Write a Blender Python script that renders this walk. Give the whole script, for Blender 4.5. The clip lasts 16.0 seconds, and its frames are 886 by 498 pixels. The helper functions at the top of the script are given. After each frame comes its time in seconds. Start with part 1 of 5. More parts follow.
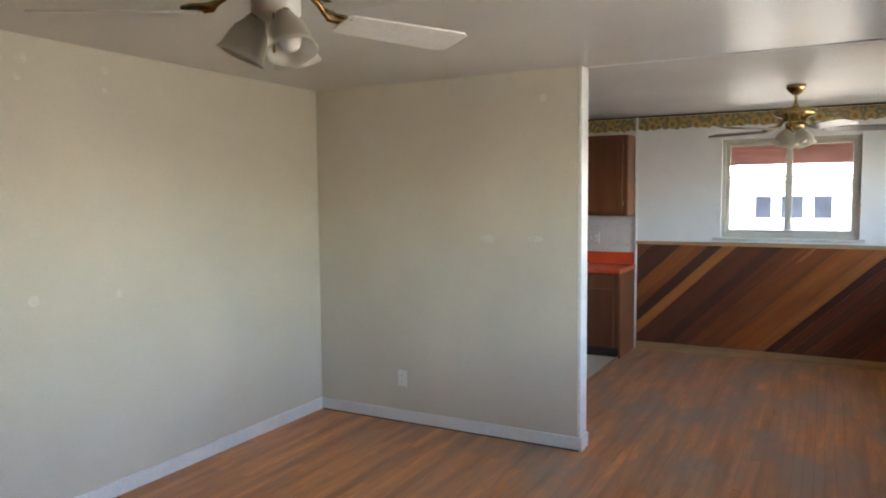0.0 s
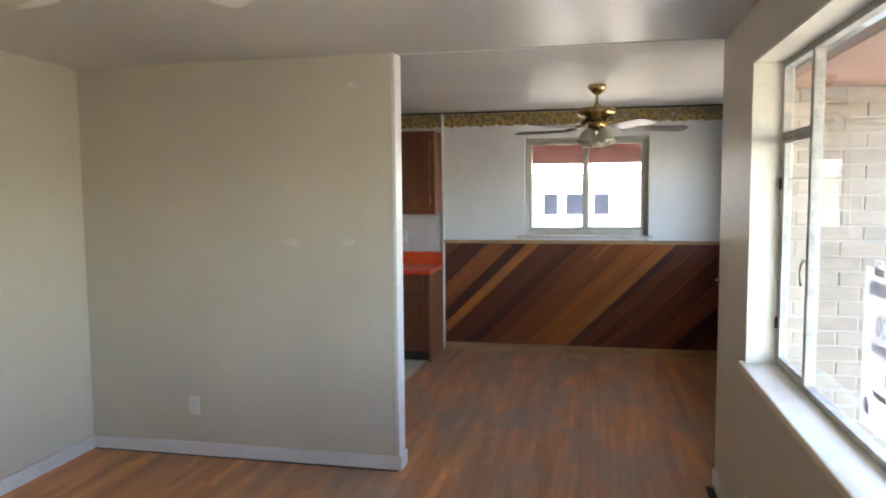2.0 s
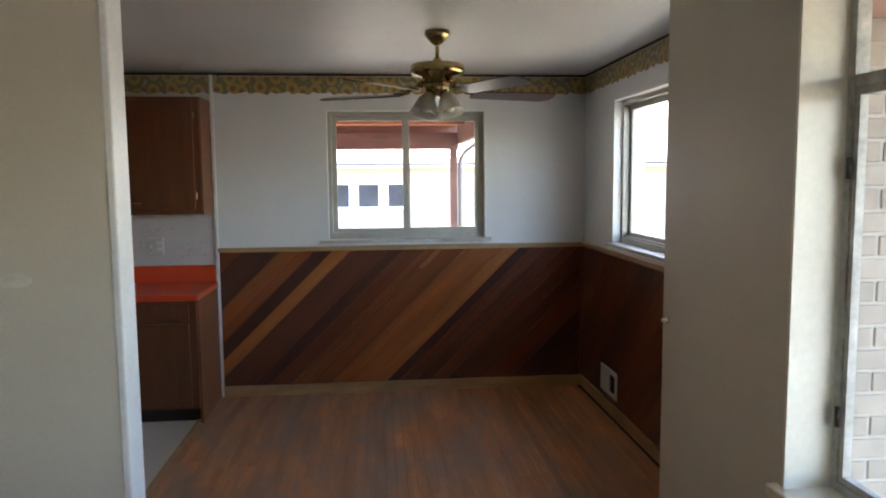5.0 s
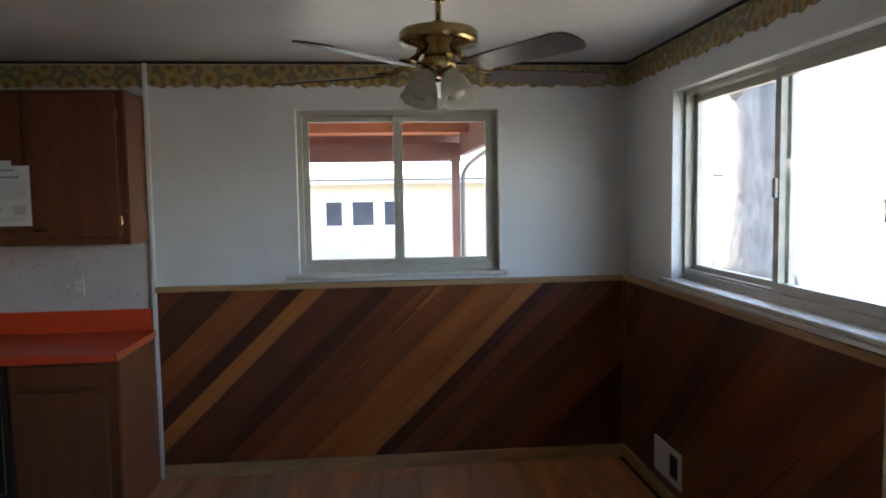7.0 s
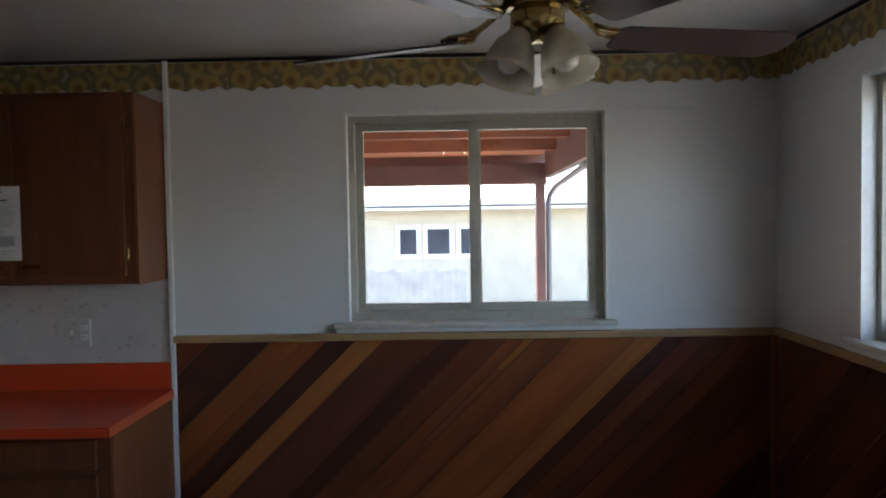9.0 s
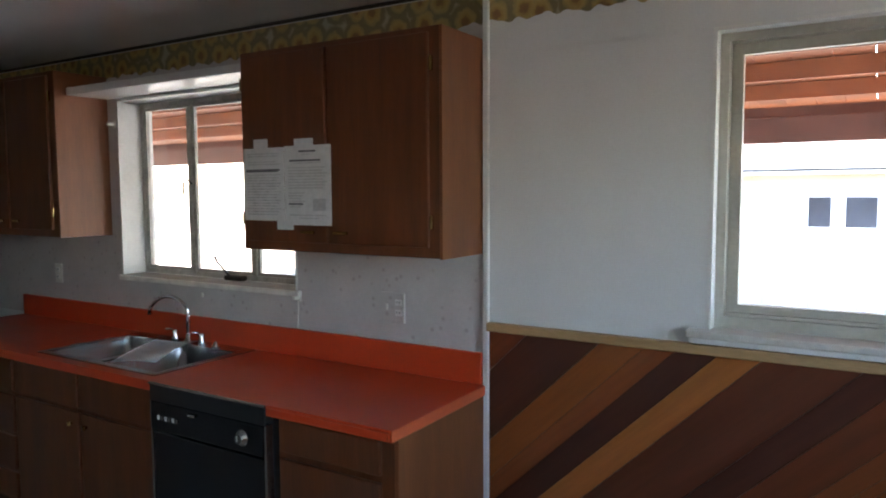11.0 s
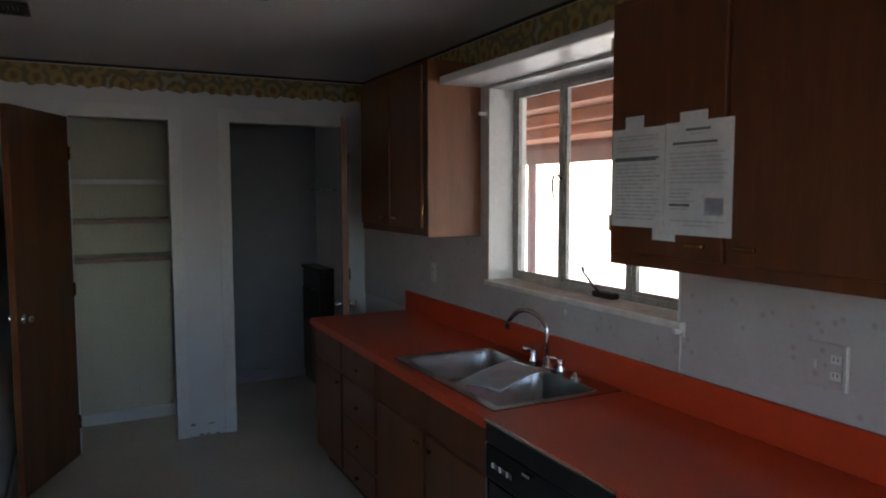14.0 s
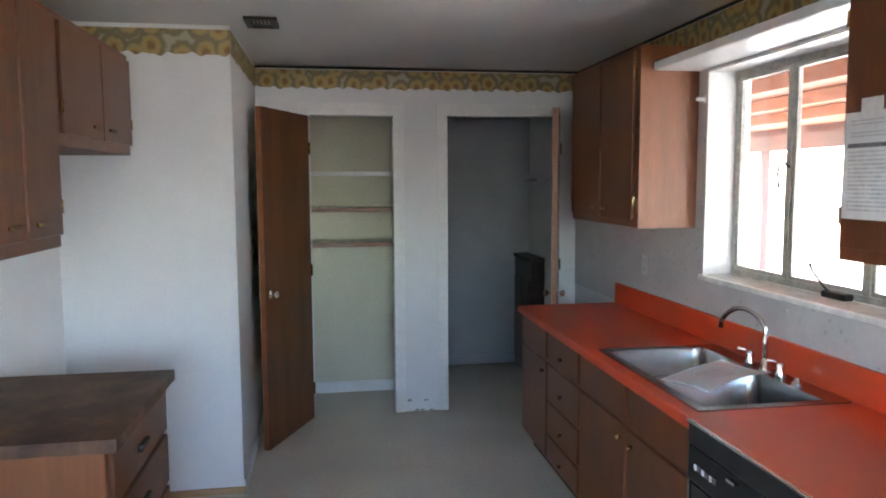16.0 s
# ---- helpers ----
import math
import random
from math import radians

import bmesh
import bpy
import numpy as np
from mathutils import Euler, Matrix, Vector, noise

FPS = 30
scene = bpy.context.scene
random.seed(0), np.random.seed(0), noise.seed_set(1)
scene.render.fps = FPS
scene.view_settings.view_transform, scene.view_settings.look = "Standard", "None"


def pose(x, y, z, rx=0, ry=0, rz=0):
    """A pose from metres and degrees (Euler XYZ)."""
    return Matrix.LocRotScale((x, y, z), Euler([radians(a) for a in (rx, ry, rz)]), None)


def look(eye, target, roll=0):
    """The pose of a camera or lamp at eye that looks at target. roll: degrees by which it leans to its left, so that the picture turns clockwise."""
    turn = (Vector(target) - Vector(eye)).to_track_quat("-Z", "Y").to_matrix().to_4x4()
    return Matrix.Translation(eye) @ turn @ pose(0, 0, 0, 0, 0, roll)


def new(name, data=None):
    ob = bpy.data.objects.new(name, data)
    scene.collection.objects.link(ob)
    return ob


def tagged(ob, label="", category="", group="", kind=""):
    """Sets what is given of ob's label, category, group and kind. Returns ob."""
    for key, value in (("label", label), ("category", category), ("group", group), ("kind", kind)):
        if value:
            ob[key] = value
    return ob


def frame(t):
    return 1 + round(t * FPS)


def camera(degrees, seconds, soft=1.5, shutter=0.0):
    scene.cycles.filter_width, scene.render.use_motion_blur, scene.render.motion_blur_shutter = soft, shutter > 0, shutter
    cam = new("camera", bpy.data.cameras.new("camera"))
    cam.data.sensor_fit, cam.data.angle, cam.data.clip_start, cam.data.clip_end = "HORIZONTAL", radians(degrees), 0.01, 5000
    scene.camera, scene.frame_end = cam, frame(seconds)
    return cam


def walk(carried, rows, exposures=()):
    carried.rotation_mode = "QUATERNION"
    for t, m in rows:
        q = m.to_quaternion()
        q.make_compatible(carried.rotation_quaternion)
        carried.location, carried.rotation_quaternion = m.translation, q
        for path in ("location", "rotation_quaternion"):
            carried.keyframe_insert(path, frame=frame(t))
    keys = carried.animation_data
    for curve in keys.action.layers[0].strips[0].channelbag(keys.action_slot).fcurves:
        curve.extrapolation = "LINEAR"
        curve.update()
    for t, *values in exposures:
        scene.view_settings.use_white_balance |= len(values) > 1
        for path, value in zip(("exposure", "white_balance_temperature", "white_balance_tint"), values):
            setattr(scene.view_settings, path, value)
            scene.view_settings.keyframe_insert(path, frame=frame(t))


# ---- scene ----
cam = camera(63.86, 16.0, soft=2.0)
PATH = [
    (0.0, 1.758, -7.538, 1.640, 85.635, 0.499, 28.343),
    (0.5, 1.750, -7.550, 1.640, 86.002, -0.236, 23.580),
    (1.0, 1.737, -7.486, 1.637, 85.617, -0.637, 19.046),
    (1.5, 1.659, -7.324, 1.640, 85.776, -0.782, 15.740),
    (2.0, 1.531, -7.154, 1.642, 85.325, 0.481, 12.126),
    (2.5, 1.398, -6.950, 1.658, 84.464, 2.069, 7.332),
    (3.0, 1.317, -6.671, 1.653, 84.246, 1.014, 3.986),
    (3.5, 1.277, -6.430, 1.658, 83.885, 1.009, 1.583),
    (4.0, 1.196, -6.131, 1.653, 84.219, 0.962, -3.651),
    (4.2, 1.168, -5.989, 1.646, 83.769, 0.953, -4.908),
    (6.3, 1.261, -4.663, 1.641, 85.872, 0.268, -5.313),
    (6.5, 1.265, -4.542, 1.643, 85.898, 0.421, -4.417),
    (7.0, 1.285, -4.245, 1.647, 85.679, 0.883, -5.419),
    (7.5, 1.319, -3.987, 1.644, 85.915, 0.796, -11.516),
    (8.0, 1.366, -3.757, 1.643, 86.885, -0.480, -8.405),
    (8.5, 1.359, -3.546, 1.644, 87.139, -0.640, -1.473),
    (9.0, 1.320, -3.312, 1.649, 87.934, 0.926, 0.816),
    (9.5, 1.335, -3.067, 1.643, 88.154, -0.043, 9.883),
    (10.0, 1.383, -2.873, 1.651, 86.597, -1.076, 18.866),
    (10.2, 1.373, -2.772, 1.651, 86.035, -0.724, 21.194),
    (12.3, 1.101, -2.087, 1.642, 85.932, -0.628, 46.052),
    (12.5, 1.059, -2.039, 1.644, 85.872, -0.826, 46.985),
    (13.0, 0.911, -1.942, 1.645, 86.011, 0.333, 49.089),
    (13.5, 0.840, -1.877, 1.642, 85.653, 0.969, 55.180),
    (14.0, 0.802, -1.814, 1.642, 85.404, 0.082, 63.515),
    (14.5, 0.830, -1.781, 1.648, 84.974, -0.161, 69.270),
    (15.0, 0.825, -1.772, 1.645, 84.744, -0.462, 73.422),
    (15.5, 0.888, -1.793, 1.642, 84.735, -0.096, 77.364),
    (16.0, 0.855, -1.777, 1.643, 84.670, 0.289, 80.954),
]
walk(cam, [(t, pose(*row)) for t, *row in PATH],
     exposures=[(0.0, 4.95, 6950, 12.5), (2.0, 4.9, 7000, 13), (4.0, 4.35, 7000, 13), (6.5, 4.05, 6650, 12), (7.0, 3.88, 6600, 12), (7.5, 3.82, 6550, 11), (8.0, 3.98, 6500, 11), (8.7, 3.68, 6500, 11), (9.5, 3.28, 6500, 11), (10.0, 3.5, 6450, 11), (12.3, 5.05, 6700, 14), (13.0, 4.75, 6650, 14), (13.5, 4.0, 6550, 14), (14.0, 3.88, 6450, 14), (14.5, 4.4, 6350, 14), (15.0, 5.2, 6330, 14), (16.0, 5.78, 6300, 13)])

# ---- world and sun ----
world = bpy.data.worlds.new("world")
scene.world = world
world.use_nodes = True
wn = world.node_tree.nodes
sky = wn.new("ShaderNodeTexSky")
sky.sky_type = "NISHITA"
sky.sun_disc = False
sky.sun_elevation = radians(54)
sky.sun_rotation = radians(320)
sky.dust_density = 2.0
world.node_tree.links.new(sky.outputs[0], wn["Background"].inputs[0])
wn["Background"].inputs[1].default_value = 0.15
sun = new("sun", bpy.data.lights.new("sun", "SUN"))
sun.data.energy = 3.2
sun.data.angle = radians(0.6)
sun.data.color = (1.0, 0.95, 0.88)
sun.matrix_world = look((-5.0, 6.0, 10.8), (0, 0, 0))

# ---- mesh helpers ----
def grid_solid(bm, xs, ys, zs, empty):
    """Solid cells between the cuts; empty(i, j, k) says which cells are openings. Only outer faces are made."""
    nx, ny, nz = len(xs) - 1, len(ys) - 1, len(zs) - 1
    full = lambda i, j, k: 0 <= i < nx and 0 <= j < ny and 0 <= k < nz and not empty(i, j, k)
    verts = {}

    def v(i, j, k):
        if (i, j, k) not in verts:
            verts[i, j, k] = bm.verts.new((xs[i], ys[j], zs[k]))
        return verts[i, j, k]
    for i in range(nx):
        for j in range(ny):
            for k in range(nz):
                if not full(i, j, k):
                    continue
                for (a, b, c), ring in (
                        ((-1, 0, 0), ((0, 0, 0), (0, 0, 1), (0, 1, 1), (0, 1, 0))),
                        ((1, 0, 0), ((1, 0, 0), (1, 1, 0), (1, 1, 1), (1, 0, 1))),
                        ((0, -1, 0), ((0, 0, 0), (1, 0, 0), (1, 0, 1), (0, 0, 1))),
                        ((0, 1, 0), ((0, 1, 0), (0, 1, 1), (1, 1, 1), (1, 1, 0))),
                        ((0, 0, -1), ((0, 0, 0), (0, 1, 0), (1, 1, 0), (1, 0, 0))),
                        ((0, 0, 1), ((0, 0, 1), (1, 0, 1), (1, 1, 1), (0, 1, 1)))):
                    if not full(i + a, j + b, k + c):
                        bm.faces.new([v(i + p, j + q, k + r) for p, q, r in ring])


def box(x0, x1, y0, y1, z0, z1, bevel=0.0, segments=2, bm=None):
    own = bmesh.new()
    grid_solid(own, (x0, x1), (y0, y1), (z0, z1), lambda i, j, k: False)
    if bevel:
        bmesh.ops.bevel(own, geom=list(own.edges), offset=bevel, segments=segments, profile=0.5, affect="EDGES")
    if bm is None:
        return own
    me = bpy.data.meshes.new("piece")
    own.to_mesh(me)
    own.free()
    bm.from_mesh(me)
    bpy.data.meshes.remove(me)
    return bm


def ring_frame(x0, x1, z0, z1, y0, y1, w, bevel=0.003):
    """A rectangular frame in the xz plane, w wide, from y0 to y1."""
    bm = bmesh.new()
    grid_solid(bm, (x0, x0 + w, x1 - w, x1), (y0, y1), (z0, z0 + w, z1 - w, z1), lambda i, j, k: i == 1 and k == 1)
    if bevel:
        bmesh.ops.bevel(bm, geom=[e for e in bm.edges if e.is_manifold and e.calc_face_angle() > 0.5], offset=bevel, segments=1, affect="EDGES")
    return bm


def moved(bm, m):
    bmesh.ops.transform(bm, matrix=m, verts=bm.verts)
    return bm


def lathe(profile, steps=32, at=(0, 0, 0)):
    """Turns (radius, height) pairs round the z axis."""
    bm = bmesh.new()
    rings = []
    for r, z in profile:
        if r < 1e-5:
            rings.append([bm.verts.new((at[0], at[1], at[2] + z))])
        else:
            rings.append([bm.verts.new((at[0] + r * math.cos(2 * math.pi * i / steps), at[1] + r * math.sin(2 * math.pi * i / steps), at[2] + z)) for i in range(steps)])
    for a, b in zip(rings, rings[1:]):
        for i in range(steps):
            j = (i + 1) % steps
            if len(a) == 1 and len(b) > 1:
                bm.faces.new((a[0], b[j], b[i]))
            elif len(b) == 1 and len(a) > 1:
                bm.faces.new((a[i], a[j], b[0]))
            elif len(a) > 1:
                bm.faces.new((a[i], a[j], b[j], b[i]))
    bmesh.ops.recalc_face_normals(bm, faces=bm.faces)
    for f in bm.faces:
        f.smooth = True
    return bm


def tube(points, radius, steps=10, closed_ends=True):
    """A round bar along points; radius may be a list."""
    bm = bmesh.new()
    pts = [Vector(p) for p in points]
    rs = radius if isinstance(radius, (list, tuple)) else [radius] * len(pts)
    rings = []
    side = None
    for i, p in enumerate(pts):
        d = (pts[min(i + 1, len(pts) - 1)] - pts[max(i - 1, 0)]).normalized()
        if side is None:
            side = d.cross(Vector((0, 0, 1)) if abs(d.z) < 0.9 else Vector((1, 0, 0))).normalized()
        side = (side - d * side.dot(d)).normalized()
        up = d.cross(side)
        rings.append([bm.verts.new(p + rs[i] * (side * math.cos(2 * math.pi * k / steps) + up * math.sin(2 * math.pi * k / steps))) for k in range(steps)])
    for a, b in zip(rings, rings[1:]):
        for k in range(steps):
            bm.faces.new((a[k], a[(k + 1) % steps], b[(k + 1) % steps], b[k]))
    if closed_ends:
        bm.faces.new(rings[0])
        bm.faces.new(rings[-1])
    bmesh.ops.recalc_face_normals(bm, faces=bm.faces)
    for f in bm.faces:
        f.smooth = len(f.verts) == 4
    return bm


def prism(outline, y0, y1):
    """A flat outline of (x, z) pairs, given depth from y0 to y1."""
    bm = bmesh.new()
    a = [bm.verts.new((x, y0, z)) for x, z in outline]
    b = [bm.verts.new((x, y1, z)) for x, z in outline]
    bm.faces.new(a)
    bm.faces.new(b[::-1])
    for i in range(len(a)):
        j = (i + 1) % len(a)
        bm.faces.new((a[i], b[i], b[j], a[j]))
    bmesh.ops.recalc_face_normals(bm, faces=bm.faces)
    return bm


def thing(name, at, label, category, group=""):
    ob = new(name)
    ob.location = at
    ob.empty_display_size = 0.05
    return tagged(ob, label, category, group)


def part(name, bm, material, parent=None, label=""):
    me = bpy.data.meshes.new(name)
    bm.to_mesh(me)
    bm.free()
    me.materials.append(material)
    ob = new(name, me)
    if parent:
        ob.parent = parent
        up = parent
        shift = Vector((0, 0, 0))
        while up:
            shift += Vector(up.location)
            up = up.parent
        ob.location = -shift
    if label:
        tagged(ob, label)
    return ob


def structure(name, bm, material, label):
    ob = part(name, bm, material)
    return tagged(ob, label, kind="structure")


# ---- materials ----
def mat(name, base, rough=0.6, metal=0.0, vary=0.12, scale=3.0, grain=60.0, grain_vary=0.06, bump=0.05, stretch=(1, 1, 1), tint=None, coat=0.0, spread=0.0, turned=None):
    """Two scales of colour variation and a fine relief, in world metres."""
    m = bpy.data.materials.new(name)
    m.use_nodes = True
    n, ln = m.node_tree.nodes, m.node_tree.links
    b = n["Principled BSDF"]
    geo = n.new("ShaderNodeNewGeometry")
    mp = n.new("ShaderNodeMapping")
    mp.inputs["Scale"].default_value = stretch
    if turned:
        mt = n.new("ShaderNodeMapping")
        mt.inputs["Rotation"].default_value = [radians(a) for a in turned]
        ln.new(geo.outputs["Position"], mt.inputs["Vector"])
        ln.new(mt.outputs[0], mp.inputs["Vector"])
    else:
        ln.new(geo.outputs["Position"], mp.inputs["Vector"])
    big, small = n.new("ShaderNodeTexNoise"), n.new("ShaderNodeTexNoise")
    big.inputs["Scale"].default_value, big.inputs["Detail"].default_value = scale, 4
    small.inputs["Scale"].default_value, small.inputs["Detail"].default_value = grain, 6
    for t in (big, small):
        ln.new(mp.outputs[0], t.inputs["Vector"])
    base = Vector(base)
    dark = base * (1 - vary)
    light = base * (1 + vary) if tint is None else Vector(tint)
    r1 = n.new("ShaderNodeValToRGB")
    r1.color_ramp.elements[0].position, r1.color_ramp.elements[1].position = 0.32, 0.68
    r1.color_ramp.elements[0].color, r1.color_ramp.elements[1].color = (*dark, 1), (*light, 1)
    ln.new(big.outputs[0], r1.inputs[0])
    r2 = n.new("ShaderNodeValToRGB")
    r2.color_ramp.elements[0].position, r2.color_ramp.elements[1].position = 0.3, 0.7
    lo, hi = 1 - grain_vary, 1 + grain_vary
    r2.color_ramp.elements[0].color, r2.color_ramp.elements[1].color = (lo, lo, lo, 1), (hi, hi, hi, 1)
    ln.new(small.outputs[0], r2.inputs[0])
    mul = n.new("ShaderNodeMix")
    mul.data_type, mul.blend_type = "RGBA", "MULTIPLY"
    mul.inputs[0].default_value = 1.0
    ln.new(r1.outputs[0], mul.inputs[6])
    ln.new(r2.outputs[0], mul.inputs[7])
    col = mul.outputs[2]
    if spread:
        oi = n.new("ShaderNodeObjectInfo")
        isl = geo.outputs["Random Per Island"]
        add = n.new("ShaderNodeMath")
        add.operation = "ADD"
        ln.new(oi.outputs["Random"], add.inputs[0])
        ln.new(isl, add.inputs[1])
        fr = n.new("ShaderNodeMath")
        fr.operation = "FRACT"
        ln.new(add.outputs[0], fr.inputs[0])
        rr = n.new("ShaderNodeValToRGB")
        rr.color_ramp.elements[0].color = (1 - spread, 1 - spread, 1 - spread * 0.95, 1)
        rr.color_ramp.elements[1].color = (1 + spread, 1 + spread, 1 + spread * 0.9, 1)
        ln.new(fr.outputs[0], rr.inputs[0])
        m2 = n.new("ShaderNodeMix")
        m2.data_type, m2.blend_type = "RGBA", "MULTIPLY"
        m2.inputs[0].default_value = 1.0
        ln.new(col, m2.inputs[6])
        ln.new(rr.outputs[0], m2.inputs[7])
        col = m2.outputs[2]
    ln.new(col, b.inputs["Base Color"])
    rmap = n.new("ShaderNodeMapRange")
    rmap.inputs["To Min"].default_value, rmap.inputs["To Max"].default_value = max(0.02, rough - 0.08), min(1, rough + 0.08)
    ln.new(big.outputs[0], rmap.inputs["Value"])
    ln.new(rmap.outputs[0], b.inputs["Roughness"])
    b.inputs["Metallic"].default_value = metal
    b.inputs["Coat Weight"].default_value = coat
    if bump:
        bp = n.new("ShaderNodeBump")
        bp.inputs["Strength"].default_value = bump
        bp.inputs["Distance"].default_value = 0.003
        ln.new(small.outputs[0], bp.inputs["Height"])
        ln.new(bp.outputs[0], b.inputs["Normal"])
    return m


def glass_pane(name, tint=(1, 1, 1), haze=0.0):
    m = bpy.data.materials.new(name)
    m.use_nodes = True
    n, ln = m.node_tree.nodes, m.node_tree.links
    n.remove(n["Principled BSDF"])
    tr, gl, fr, mx = n.new("ShaderNodeBsdfTransparent"), n.new("ShaderNodeBsdfGlossy"), n.new("ShaderNodeMapRange"), n.new("ShaderNodeMixShader")
    lw, sq = n.new("ShaderNodeLayerWeight"), n.new("ShaderNodeMath")
    lw.inputs["Blend"].default_value = 0.5
    sq.operation, sq.inputs[1].default_value = "POWER", 5.0
    ln.new(lw.outputs["Facing"], sq.inputs[0])
    ln.new(sq.outputs[0], fr.inputs["Value"])
    fr.inputs["To Min"].default_value, fr.inputs["To Max"].default_value = 0.03, 0.6
    tr.inputs[0].default_value = (*tint, 1)
    gl.inputs["Roughness"].default_value = 0.01
    ln.new(fr.outputs[0], mx.inputs[0])
    ln.new(tr.outputs[0], mx.inputs[1])
    ln.new(gl.outputs[0], mx.inputs[2])
    out = mx.outputs[0]
    if haze:
        df, m2, no, ra = n.new("ShaderNodeBsdfDiffuse"), n.new("ShaderNodeMixShader"), n.new("ShaderNodeTexNoise"), n.new("ShaderNodeMapRange")
        df.inputs[0].default_value = (0.8, 0.8, 0.8, 1)
        no.inputs["Scale"].default_value = 3
        no.inputs["Detail"].default_value = 8
        ra.inputs["From Min"].default_value, ra.inputs["From Max"].default_value = 0.35, 0.75
        ra.inputs["To Max"].default_value = haze
        ln.new(no.outputs[0], ra.inputs["Value"])
        ln.new(ra.outputs[0], m2.inputs[0])
        ln.new(out, m2.inputs[1])
        ln.new(df.outputs[0], m2.inputs[2])
        out = m2.outputs[0]
    ln.new(out, n["Material Output"].inputs[0])
    return m


M_CREAM = mat("cream_wall_paint", (0.60, 0.555, 0.455), 0.42, vary=0.05, scale=1.3, grain=90, grain_vary=0.02, bump=0.03)
M_WHITE = mat("white_wall_paint", (0.70, 0.705, 0.70), 0.55, vary=0.05, scale=1.6, grain=110, grain_vary=0.025, bump=0.05)
M_CEIL_L = mat("ceiling_gloss_paint", (0.60, 0.58, 0.55), 0.33, vary=0.06, scale=0.9, grain=30, grain_vary=0.02, bump=0.02)
M_CEIL_D = mat("ceiling_matt_paint", (0.60, 0.585, 0.56), 0.5, vary=0.09, scale=0.8, grain=150, grain_vary=0.04, bump=0.10)
M_TRIM = mat("white_trim_paint", (0.74, 0.74, 0.72), 0.35, vary=0.06, scale=4, grain=50, grain_vary=0.04, bump=0.03)
M_REVEAL = mat("cream_reveal_paint", (0.76, 0.72, 0.60), 0.38, vary=0.07, scale=4, grain=60, grain_vary=0.04, bump=0.04)
M_CAB = mat("cabinet_wood", (0.132, 0.041, 0.014), 0.38, vary=0.22, scale=2.2, grain=14, grain_vary=0.10, bump=0.05, stretch=(7, 7, 0.7))
# Light on the end panels put into the colour; door edges share it.
M_LIT_END_BARE_EDGE = mat("lit_end_bare_edge_wood", (0.215, 0.077, 0.028), 0.42, vary=0.14, scale=2.0, grain=14, grain_vary=0.08, bump=0.04, stretch=(6, 6, 0.8))
# Near-black brown for the toe kicks, much darker than the cabinet fronts.
M_CAB_DARK = mat("toe_kick_dark", (0.03, 0.016, 0.01), 0.6)
M_LEFT_TOP = mat("worn_brown_top", (0.105, 0.045, 0.024), 0.6, vary=0.6, scale=7, grain=40, grain_vary=0.2, bump=0.08, tint=(0.16, 0.082, 0.045))
M_ORANGE = mat("orange_laminate", (0.60, 0.066, 0.019), 0.33, vary=0.07, scale=3, grain=120, grain_vary=0.04, bump=0.015)
M_STEEL = mat("brushed_steel", (0.36, 0.36, 0.355), 0.24, 1.0, vary=0.08, scale=8, grain=200, grain_vary=0.06, bump=0.02, stretch=(1, 8, 1))
M_CHROME = mat("chrome", (0.75, 0.75, 0.76), 0.08, 1.0, vary=0.03, bump=0)
M_BRASS = mat("polished_brass", (0.44, 0.335, 0.155), 0.2, 1.0, vary=0.12, scale=18, bump=0)
M_BRASS_OLD = mat("antique_brass", (0.30, 0.19, 0.07), 0.25, 1.0, vary=0.25, scale=20, bump=0)
M_BLACK = mat("black_appliance", (0.010, 0.010, 0.011), 0.22, vary=0.3, scale=5, bump=0.0)
M_BLACK_MATT = mat("black_plastic", (0.016, 0.015, 0.015), 0.5, vary=0.2, bump=0.02)
M_DARK_METAL = mat("dark_oiled_metal", (0.05, 0.045, 0.04), 0.4, 0.8)
M_ALU = mat("aluminium_window", (0.44, 0.42, 0.36), 0.40, 0.15, vary=0.08, scale=6, bump=0.02)
M_STEEL_WIN = mat("painted_steel_window", (0.40, 0.39, 0.35), 0.45, 0.0, vary=0.22, scale=14, grain=70, grain_vary=0.15, bump=0.06)
M_SILL = mat("marble_sill", (0.78, 0.765, 0.72), 0.13, vary=0.10, scale=6, grain=25, grain_vary=0.10, bump=0.01)
M_PLASTIC = mat("white_plastic", (0.72, 0.71, 0.66), 0.35, vary=0.04, bump=0)
M_FROST = mat("frosted_glass", (0.62, 0.60, 0.54), 0.25, vary=0.08, scale=25, bump=0.03)
M_BULB = mat("bulb_glass", (0.85, 0.85, 0.83), 0.1, vary=0.02, bump=0)
M_BLADE_W = mat("white_blade", (0.70, 0.68, 0.63), 0.35, vary=0.05, bump=0.02)
M_BLADE_D = mat("dark_wood_blade", (0.070, 0.042, 0.036), 0.34, vary=0.25, scale=6, grain=25, grain_vary=0.15, bump=0.02)
M_VINYL = mat("vinyl_floor", (0.63, 0.575, 0.475), 0.42, vary=0.10, scale=1.5, grain=45, grain_vary=0.07, bump=0.03)
M_STRIP = mat("blond_wood_strip", (0.40, 0.25, 0.115), 0.45, vary=0.2, scale=3, grain=30, grain_vary=0.12, bump=0.03, stretch=(1, 1, 6))
M_LOOSE = mat("bright_paper", (0.92, 0.93, 0.95), 0.8, vary=0.03, scale=12, bump=0.02)
M_FILLER = mat("wall_filler", (0.645, 0.61, 0.525), 0.5, vary=0.06, scale=20, bump=0.03)
M_STOOL = mat("stone_stool", (0.55, 0.53, 0.47), 0.4, vary=0.10, scale=8, grain=60, grain_vary=0.08, bump=0.03)
